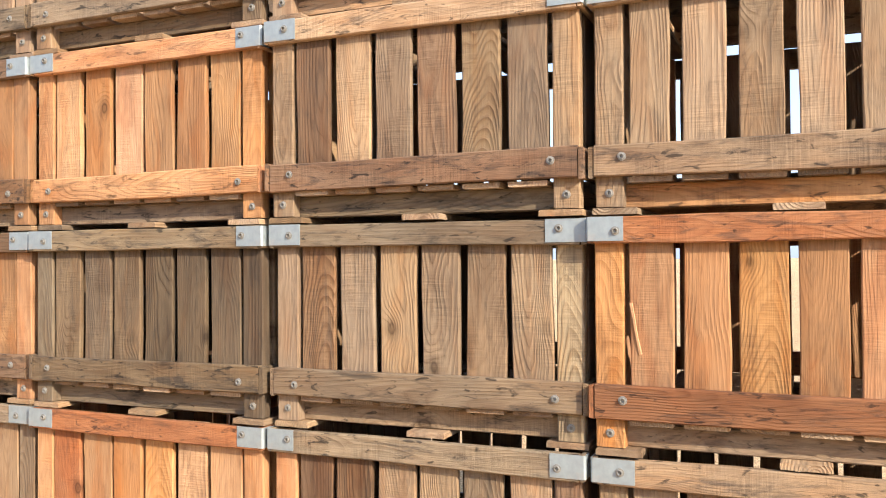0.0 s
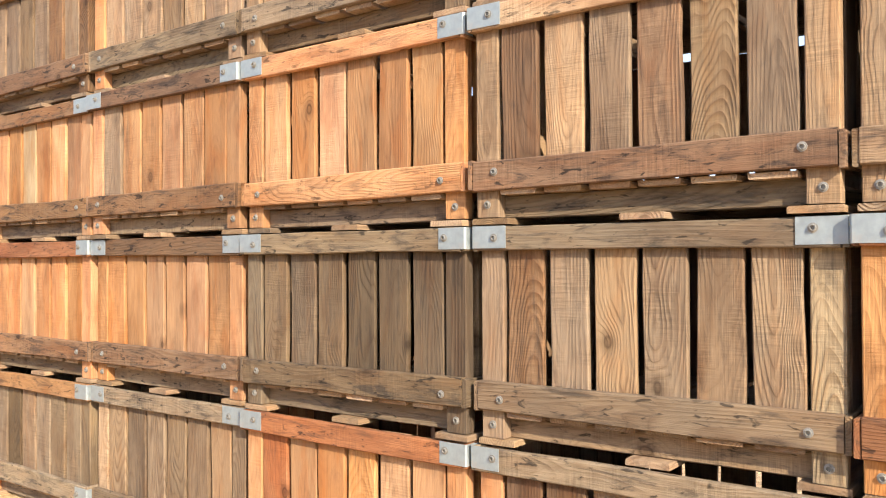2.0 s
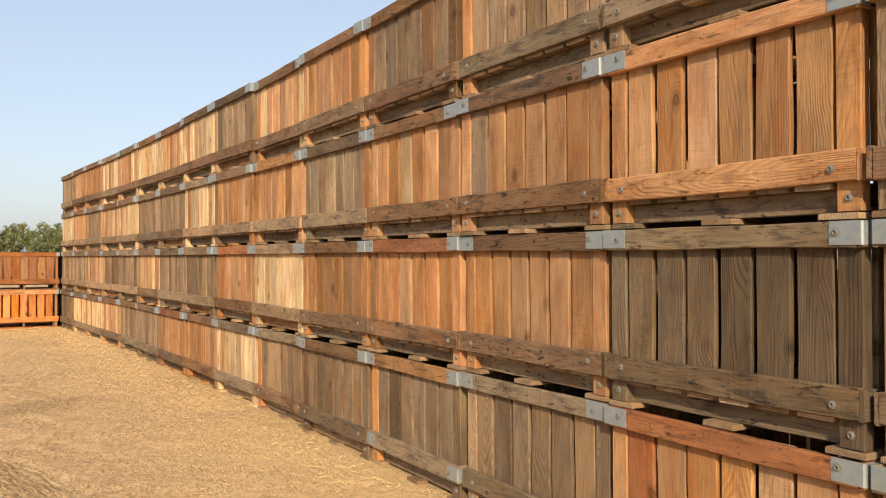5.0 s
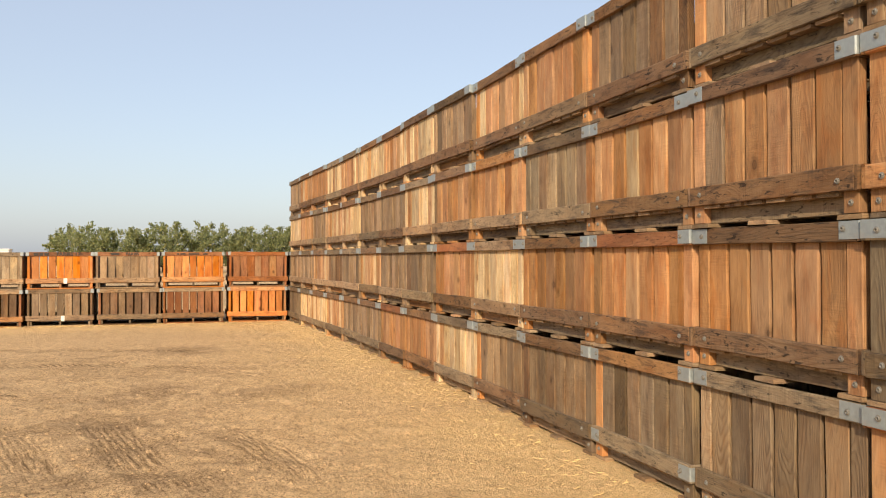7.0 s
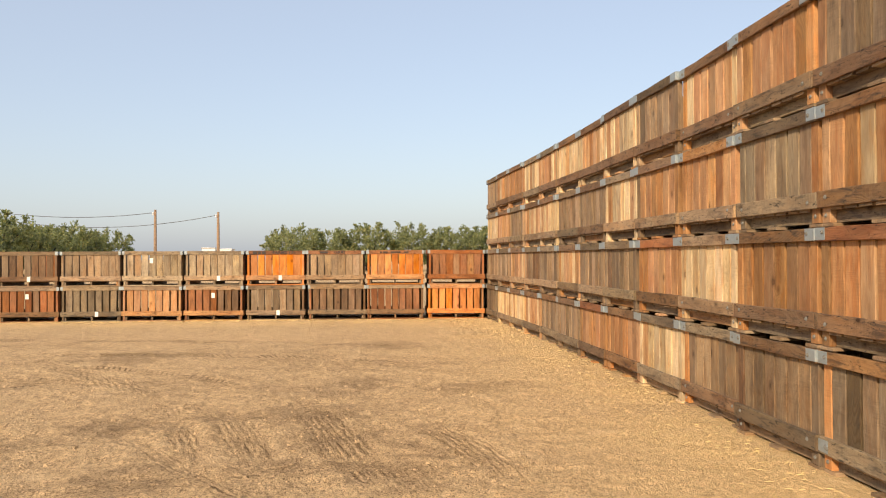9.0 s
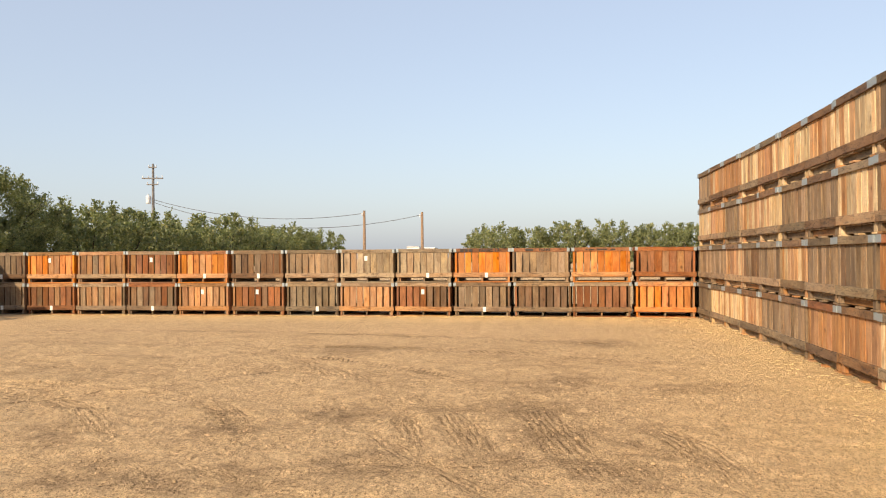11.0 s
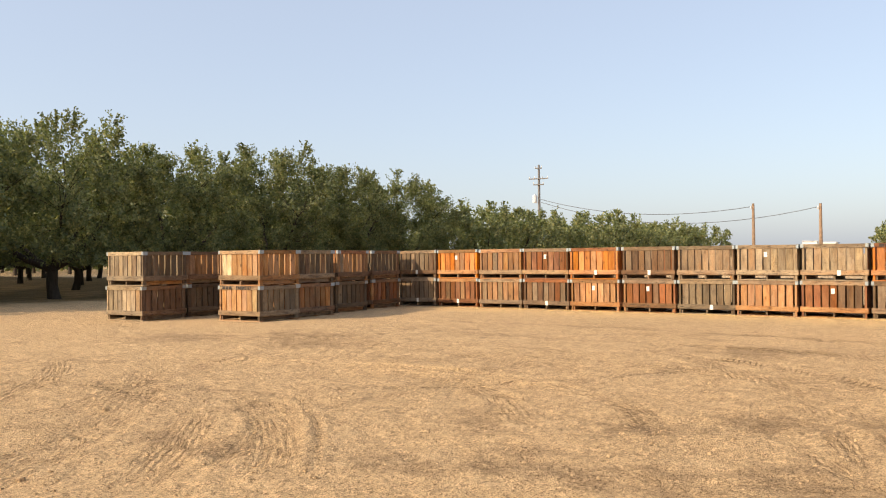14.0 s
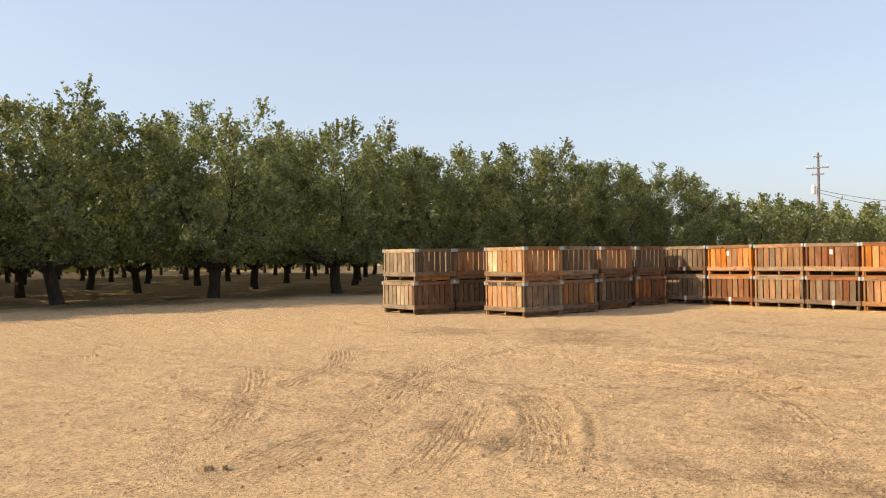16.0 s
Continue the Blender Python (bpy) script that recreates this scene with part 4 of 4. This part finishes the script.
def tree_meshes(seed, height, spread, trunk_h, trunk_r, leaves, leaf_size, lean=0.0, leaf=None, fine=True):
    rng = random.Random(seed)
    verts, faces, tips = [], [], []
    lean_v = Vector((lean, rng.uniform(-0.2, 0.2) * abs(lean), 0))
    base = Vector((0, 0, -0.15))
    top = Vector((0, 0, trunk_h)) + lean_v * trunk_h
    tube(verts, faces, [base, Vector((0, 0, 0.05)) + lean_v * 0.05, (base + top) / 2 + Vector((0.03, 0.02, 0)), top],
         [trunk_r * 1.5, trunk_r * 1.2, trunk_r, trunk_r * 1.05], 9)
    trunk, limbs = mesh_from("trunk", verts, faces, BARK, True), []
    n_limb = rng.randint(4, 6)
    a0 = rng.uniform(0, 6.28)
    for k in range(n_limb):
        a = a0 + 2 * math.pi * k / n_limb + rng.uniform(-0.35, 0.35)
        out = spread * rng.uniform(0.55, 0.95)
        hgt = height * rng.uniform(0.50, 0.70)
        pts = []
        for i in range(6):
            u = i / 5
            rr = out * (u ** 0.8)
            pts.append(Vector((top.x + rr * math.cos(a) + rng.uniform(-0.12, 0.12) * u, top.y + rr * math.sin(a) + rng.uniform(-0.12, 0.12) * u,
                               top.z - 0.1 + (hgt - top.z) * (0.75 * u + 0.25 * u * u))))
        verts, faces = [], []
        tube(verts, faces, pts, [trunk_r * 0.58 * (1 - u / 5.6) + 0.012 for u in range(6)], 6)
        for i in range(1, 6):
            for s in range(rng.randint(7, 9)):
                b = a + rng.uniform(-1.7, 1.7)
                ln = rng.uniform(0.5, 1.25) * (spread / 3.0)
                up = rng.uniform(-0.75, 0.9) if i < 4 else rng.uniform(0.25, 1.5)
                q = pts[i] + Vector((math.cos(b) * ln, math.sin(b) * ln, up * ln))
                q.z = max(q.z, trunk_h * 1.05 + rng.uniform(0, 0.4))
                mid = (pts[i] + q) / 2 + Vector((0, 0, 0.08))
                if fine:
                    tube(verts, faces, [pts[i], mid, q], [0.016, 0.010, 0.005], 3)
                tips.append((pts[i], q, 0.6))
        limbs.append(mesh_from("limb", verts, faces, BARK, True))
    zm, zh = trunk_h + (height - trunk_h) * 0.47, (height - trunk_h) * 0.46
    # twigs inside the crown
    for s in range(int(90 * (spread / 3.4) ** 2)):
        a, zc = rng.uniform(0, 6.28), rng.uniform(-0.9, 0.6)
        rr = spread * 0.8 * math.sqrt(max(0.05, 1 - zc * zc)) * rng.uniform(0.1, 1.0) ** 0.5
        q = Vector((top.x + rr * math.cos(a), top.y + rr * math.sin(a), zm + zc * zh))
        tips.append((q - Vector((0.35 * math.cos(a), 0.35 * math.sin(a), 0.25)), q + Vector((0, 0, 0.25)), 0.8))
    # plumes: upright leafy branches, with notches between them, that make the crown's lobes
    n_plume = int(66 * (spread / 3.4) ** 2)
    for s in range(n_plume):
        a, zc = 2.39996 * s + rng.uniform(-0.35, 0.35), -0.85 + 1.75 * (s + 0.5) / n_plume
        rr = spread * math.sqrt(max(0.02, 1 - zc * zc)) * rng.uniform(0.50, 0.92)
        st = Vector((top.x + rr * math.cos(a), top.y + rr * math.sin(a), max(zm + zc * zh - 0.5, trunk_h)))
        rise = 0.35 + 0.9 * max(0.0, zc + 0.4)
        axis = Vector((0.6 * math.cos(a), 0.6 * math.sin(a), rise)).normalized()
        length = rng.uniform(0.55, 1.25) * (1.0 + 0.75 * max(0.0, zc) ** 2) * height / 6.5
        side = axis.orthogonal().normalized()
        for j in range(26):
            u = rng.random() ** 0.85
            b = rng.uniform(0, 6.28)
            lat = (side * math.cos(b) + axis.cross(side) * math.sin(b)) * rng.uniform(0.5, 1.15)
            p = st + axis * (length * u)
            tips.append((p, p + (axis * 0.75 + lat + Vector((0, 0, 0.25))) * ((0.72 * (1 - 0.65 * u) + 0.14) * rng.uniform(0.7, 1.2) * spread / 3.6), 0.20))
        tips += [(st + axis * length * 0.7, st + axis * length * rng.uniform(1.1, 1.4), 0.10)] * 3
    # leaves along the twigs
    nr = np.random.RandomState(seed)
    weight = np.array([((q - p).length + 0.3) * (0.8 + w * 0.2) * rng.choice((0.5, 0.9, 1.3)) for p, q, w in tips])
    pick = nr.choice(len(tips), leaves, p=weight / weight.sum())
    P = np.array([p[:] for p, q, w in tips])[pick]
    Q = np.array([q[:] for p, q, w in tips])[pick]
    wide = np.array([w for p, q, w in tips])[pick]
    u = nr.rand(leaves) ** 0.7
    c = P + (Q - P) * u[:, None] + np.clip(nr.normal(0, 1, (leaves, 3)), -1.5, 1.5) * (0.215 * wide * spread / 3.0)[:, None] * np.array([1, 1, 0.85])
    c[:, 2] = np.maximum(c[:, 2], trunk_h * 0.95 + 0.45 * nr.rand(leaves))
    d = nr.normal(0, 1, (leaves, 3)) + np.array([0, 0, 0.25])
    d /= np.linalg.norm(d, axis=1)[:, None]
    e = np.cross(d, nr.normal(0, 1, (leaves, 3)))
    e /= np.linalg.norm(e, axis=1)[:, None]
    ln = leaf_size * nr.uniform(0.7, 1.4, leaves)[:, None]
    wd = ln * 0.30
    V = np.stack([c - d * ln * 0.5, c + e * wd + d * ln * 0.05, c + d * ln * 0.5, c - e * wd + d * ln * 0.05], 1).reshape(-1, 3)
    me = bpy.data.meshes.new("crown")
    me.vertices.add(len(V))
    me.vertices.foreach_set("co", V.reshape(-1))
    me.loops.add(leaves * 4)
    me.loops.foreach_set("vertex_index", np.arange(leaves * 4, dtype=np.int32))
    me.polygons.add(leaves)
    me.polygons.foreach_set("loop_start", np.arange(0, leaves * 4, 4, dtype=np.int32))
    me.update(calc_edges=True)
    me.materials.append(leaf or LEAF)
    return trunk, me, limbs


def tree(kind, m, label, group):
    root = new("almond_tree")
    root.matrix_basis = m
    tagged(root, label, "tree", group)
    part("trunk", kind[0], root)
    part("crown", kind[1], root)
    for limb in kind[2]:
        part("limb", limb, root)
    return root


def build_trees():
    rng = random.Random(77)
    near = [tree_meshes(100 + k, 6.3, 3.8, 1.15, 0.20, 70000, 0.104, (0.35, -0.25, 0.15, 0.05)[k]) for k in range(4)]
    back = [tree_meshes(200 + k, 6.3, 3.75, 1.05, 0.17, 3600, 0.36, rng.uniform(-0.2, 0.2), None, False) for k in range(3)]
    small = [tree_meshes(300 + k, 4.5, 2.7, 0.6, 0.13, 9000, 0.175, 0.0, LEAF_HAZED, False) for k in range(3)]
    for row in range(7):
        y = -29.3 - 7.3 * row
        # columns below -1 are unseen trees, added to cast shade under the rows
        for col in range(-4 if row < 3 else -2, 9 + row):
            x = -2.3 - 5.15 * col + (0 if row == 0 else rng.uniform(-0.3, 0.3))
            if x < -40 and row < 9:
                continue
            kind = near[(col + row) % 4] if row == 0 and col > -2 else back[(col * 2 + row) % 3]
            sc = rng.uniform(0.86, 1.0)
            tree(kind, pose(x, y + rng.uniform(-0.3, 0.3), 0, 0, 0, rng.uniform(0, 360) if row else (0, 200, 90, 300, 40)[col % 5]) @ Matrix.Diagonal((sc, sc, sc, 1)),
                 "leafy green almond tree with a dark leaning trunk" if row == 0 else "green almond tree deep in the orchard", "orchard trees beside the yard")
    for row in range(2):
        for col in range(11):
            sc = rng.uniform(0.9, 1.1)
            tree(small[rng.randrange(3)], pose(-44.5 - 4.3 * col + rng.uniform(-0.4, 0.4), -28.0 - 5.5 * row + rng.uniform(-0.5, 0.5), 0, 0, 0, rng.uniform(0, 360)) @ Matrix.Diagonal((sc, sc, sc, 1)),
                 "young green almond tree in a farther block", "farther orchard block")
    for row in range(2):
        for col in range(10):
            sc = rng.uniform(0.88, 1.12)
            tree(small[rng.randrange(3)], pose(-88 - 6 * row + rng.uniform(-1, 1), -10.3 + 4.4 * col + rng.uniform(-0.6, 0.6), 0, 0, 0, rng.uniform(0, 360)) @ Matrix.Diagonal((sc, sc, sc * 1.02, 1)),
                 "sunlit green almond tree beyond the bins", "orchard trees beyond the bins")


build_trees()


def build_distant_orchard():
    """The deep rows of the orchard, seen only as a dark band of trunks and foliage between the nearer trees, plus
    unseen rows that block the sun.
    """
    nr = np.random.RandomState(4)
    tx, ty = np.meshgrid(np.arange(-75, 40, 5.15), np.arange(-80.5, -175, -7.3))
    # rows out of view on the sun side, added to shade the orchard floor
    ux, uy = np.meshgrid(np.arange(24, 75, 5.15), np.arange(-29.3, -80, -7.3))
    tx, ty = np.concatenate([tx.ravel(), ux.ravel()]), np.concatenate([ty.ravel(), uy.ravel()])
    tx, ty = tx.ravel() + nr.uniform(-0.4, 0.4, tx.size), ty.ravel() + nr.uniform(-0.4, 0.4, tx.size)
    per = 110
    cx, cy = np.repeat(tx, per), np.repeat(ty, per)
    k = len(cx)
    wide = np.where(cy < -105, 2.6, 1.3)
    c = np.stack([cx + nr.normal(0, 1.0, k) * wide, cy + nr.normal(0, 1.3, k), np.where(cy < -105, nr.uniform(0.1, 6.2, k), nr.uniform(1.2, 6.2, k))], -1)
    d = nr.normal(0, 1, (k, 3))
    e = np.cross(d, nr.normal(0, 1, (k, 3)))
    d /= np.linalg.norm(d, axis=1)[:, None]
    e /= np.linalg.norm(e, axis=1)[:, None]
    ln = nr.uniform(0.4, 0.9, k)[:, None]
    V = np.stack([c - d * ln, c + e * ln * 0.5, c + d * ln, c - e * ln * 0.5], 1).reshape(-1, 3).tolist()
    F = [(4 * i, 4 * i + 1, 4 * i + 2, 4 * i + 3) for i in range(k)]
    me = mesh_from("distant_orchard", V, F, LEAF)
    tagged(new("distant_orchard", me), "dense green crowns of the deep orchard rows and of unseen shading rows", "trees", kind="stuff")
    tv, tf = [], []
    for x, y in zip(tx, ty):
        tube(tv, tf, [Vector((x, y, -0.1)), Vector((x + 0.05, y, 0.8)), Vector((x + 0.2, y, 2.2))], [0.22, 0.16, 0.12], 5)
    tagged(new("distant_trunks", mesh_from("distant_trunks", tv, tf, BARK)), "dark trunks of the deep orchard rows and of unseen shading rows", "trees", kind="stuff")


build_distant_orchard()


# ---- poles, cables, sheds ----
def lathe(name, prof, mat, n=12):
    verts, faces = [], []
    for r, z in prof:
        verts += [(r * math.cos(2 * math.pi * k / n), r * math.sin(2 * math.pi * k / n), z) for k in range(n)]
    for i in range(len(prof) - 1):
        for k in range(n):
            a, b = i * n + k, i * n + (k + 1) % n
            faces.append((a, b, b + n, a + n))
    faces += [tuple(reversed(range(n))), tuple(range(len(prof) * n - n, len(prof) * n))]
    return mesh_from(name, verts, faces, mat, False)


def box_mesh(name, size, mat, bevel=0.01):
    bm = bmesh.new()
    bmesh.ops.create_cube(bm, size=1.0)
    bmesh.ops.scale(bm, vec=size, verts=bm.verts)
    bmesh.ops.bevel(bm, geom=bm.edges[:], offset=bevel, segments=1, affect="EDGES")
    me = bpy.data.meshes.new(name)
    bm.to_mesh(me)
    bm.free()
    me.materials.append(mat)
    return me


def cable(name, a, b, sag, r, label):
    a, b = Vector(a), Vector(b)
    pts = [a.lerp(b, i / 16) - Vector((0, 0, sag * 4 * (i / 16) * (1 - i / 16))) for i in range(17)]
    verts, faces = [], []
    tube(verts, faces, pts, [r] * 17, 5)
    tagged(new(name, mesh_from(name, verts, faces, WIRE)), label, "cable")


BIG, POLE_A, POLE_B = (-83.0, -44.6, 0), (-78.5, -20.6, 0), (-79.0, -15.1, 0)


def build_poles():
    big = new("utility_pole")
    big.matrix_basis = pose(*BIG, 0, 0, 10)
    tagged(big, "tall grey wooden utility pole with crossarms and transformer", "pole")
    part("pole", lathe("pole", [(0.17, -0.3), (0.16, 4), (0.14, 8), (0.115, 11.4)], POLE_GREY), big)
    for z, w in ((11.0, 0.8), (9.85, 2.2), (9.2, 1.2)):
        arm = part("crossarm", box_mesh("crossarm", (0.12, w, 0.12), POLE_GREY), big, pose(0.18, 0, z))
        for s in ((-0.46, 0.46) if w < 2 else (-0.46, -0.2, 0.2, 0.46)):
            part("insulator", lathe("insulator", [(0.03, 0), (0.06, 0.04), (0.04, 0.1), (0.06, 0.14), (0.03, 0.22)], CERAMIC, 8), arm, pose(0, s * w, 0.06))
    part("transformer", lathe("transformer", [(0.22, 0), (0.26, 0.05), (0.26, 0.75), (0.24, 0.82), (0.08, 0.86), (0.08, 1.0)], CERAMIC), big, pose(0.2, -0.42, 7.2))
    for p, h in ((POLE_A, 5.85), (POLE_B, 5.65)):
        ob = new("service_pole")
        ob.matrix_basis = pose(*p)
        tagged(ob, "short brown wooden service pole holding a cable", "pole")
        part("pole", lathe("pole", [(0.15, -0.3), (0.14, 3), (0.11, h)], POLE), ob)
        part("insulator", lathe("insulator", [(0.05, 0), (0.09, 0.05), (0.06, 0.15), (0.09, 0.2), (0.05, 0.28)], CERAMIC, 8), ob, pose(0.13, -0.16, h - 0.5))
    cable("overhead_cable", (BIG[0], BIG[1] + 0.15, 7.6), (POLE_A[0], POLE_A[1], 5.6), 1.15, 0.028, "thin black overhead cable sagging between poles")
    cable("overhead_cable", (BIG[0], BIG[1] + 0.15, 7.3), (POLE_B[0], POLE_B[1], 5.4), 1.9, 0.028, "thin black overhead cable sagging between poles")
    for y, w, h in ((-16.85, 1.25, 2.5), (-15.25, 1.2, 2.36)):
        tank = new("white_container")
        tank.matrix_basis = pose(-84, y, 0)
        tagged(tank, "white sheet metal container far behind the bins", "container")
        part("body", box_mesh("body", (1.6, w, h - 0.12), WHITE, 0.03), tank, pose(0, 0, (h - 0.12) / 2))
        part("lid", box_mesh("lid", (1.7, w + 0.1, 0.12), WHITE, 0.03), tank, pose(0, 0, h - 0.06))


build_poles()


# ---- litter on the ground ----
def build_litter():
    rng = np.random.RandomState(9)
    n = 900
    x = np.concatenate([rng.uniform(-19.0, -0.5, n), -19.5 + np.abs(rng.normal(0, 0.5, 1600))])
    d = np.abs(rng.normal(0, 0.45, n)) + 0.02
    y = np.concatenate([tall_front(x[:n]) - d, rng.uniform(-13.5, 2.0, 1600)])
    k = len(x)
    a = rng.uniform(0, np.pi, k)
    ln = np.where(np.arange(k) < n, rng.uniform(0.02, 0.065, k), rng.uniform(0.05, 0.16, k))
    w = ln * np.where(np.arange(k) < n, 0.022, 0.04)
    dx, dy = np.cos(a) * ln / 2, np.sin(a) * ln / 2
    ex, ey = -np.sin(a) * w, np.cos(a) * w
    z = ground_z(x, y) + rng.uniform(0.002, 0.012, k)
    tz = rng.uniform(-0.003, 0.02, k)
    V = np.stack([np.stack([x - dx - ex, y - dy - ey, z], -1), np.stack([x + dx - ex, y + dy - ey, z + tz], -1), np.stack([x + dx + ex, y + dy + ey, z + tz], -1),
                  np.stack([x - dx + ex, y - dy + ey, z], -1), np.stack([x, y, z + tz / 2 + 0.006], -1)], 1).reshape(-1, 3)
    F = []
    for i in range(k):
        b = 5 * i
        F += [(b, b + 1, b + 4), (b + 1, b + 2, b + 4), (b + 2, b + 3, b + 4), (b + 3, b, b + 4)]
    tagged(new("straw_litter", mesh_from("straw_litter", V.tolist(), F, STRAW)), "loose dry straw scattered along the foot of the bins", "straw", kind="stuff")
    r2 = random.Random(3)
    verts, faces = [], []
    spots = [(-2.75, -5.75, 0.06), (-2.85, -5.7, 0.045), (-6.2, -8.3, 0.05), (-3.43, -5.53, 0.04), (-5.17, -7.29, 0.045)]
    spots += [(r2.uniform(-10, -2.6), r2.uniform(-10.5, 1.0), abs(r2.gauss(0, 0.009)) + 0.005) for _ in range(1500)]
    for p0, pm, p1, width, pitch, depth in TRACKS:  # crumbs thrown up beside the wheel tracks
        for px, py in arc_points(p0, pm, p1, 70):
            spots.append((px + r2.gauss(0, width * 0.45), py + r2.gauss(0, width * 0.45), abs(r2.gauss(0, 0.008)) + 0.005))
    for cx, cy, s in spots:
        b, g = len(verts), float(ground_z(cx, cy))
        top = [(cx + s * math.cos(t) * r2.uniform(0.7, 1.3), cy + s * 0.8 * math.sin(t) * r2.uniform(0.7, 1.3)) for t in (0, 1.05, 2.1, 3.14, 4.2, 5.24)]
        verts += [(px, py, g - 0.3 * s) for px, py in top]
        verts += [(cx + (px - cx) * 0.6, cy + (py - cy) * 0.6, g + s * r2.uniform(0.3, 0.6)) for px, py in top]
        faces += [(b + q, b + (q + 1) % 6, b + 6 + (q + 1) % 6, b + 6 + q) for q in range(6)] + [tuple(b + 6 + q for q in range(6))]
    tagged(new("dirt_clods", mesh_from("dirt_clods", verts, faces, DIRT)), "small brown clods of dry earth on the yard", "clods", kind="stuff")


build_litter()
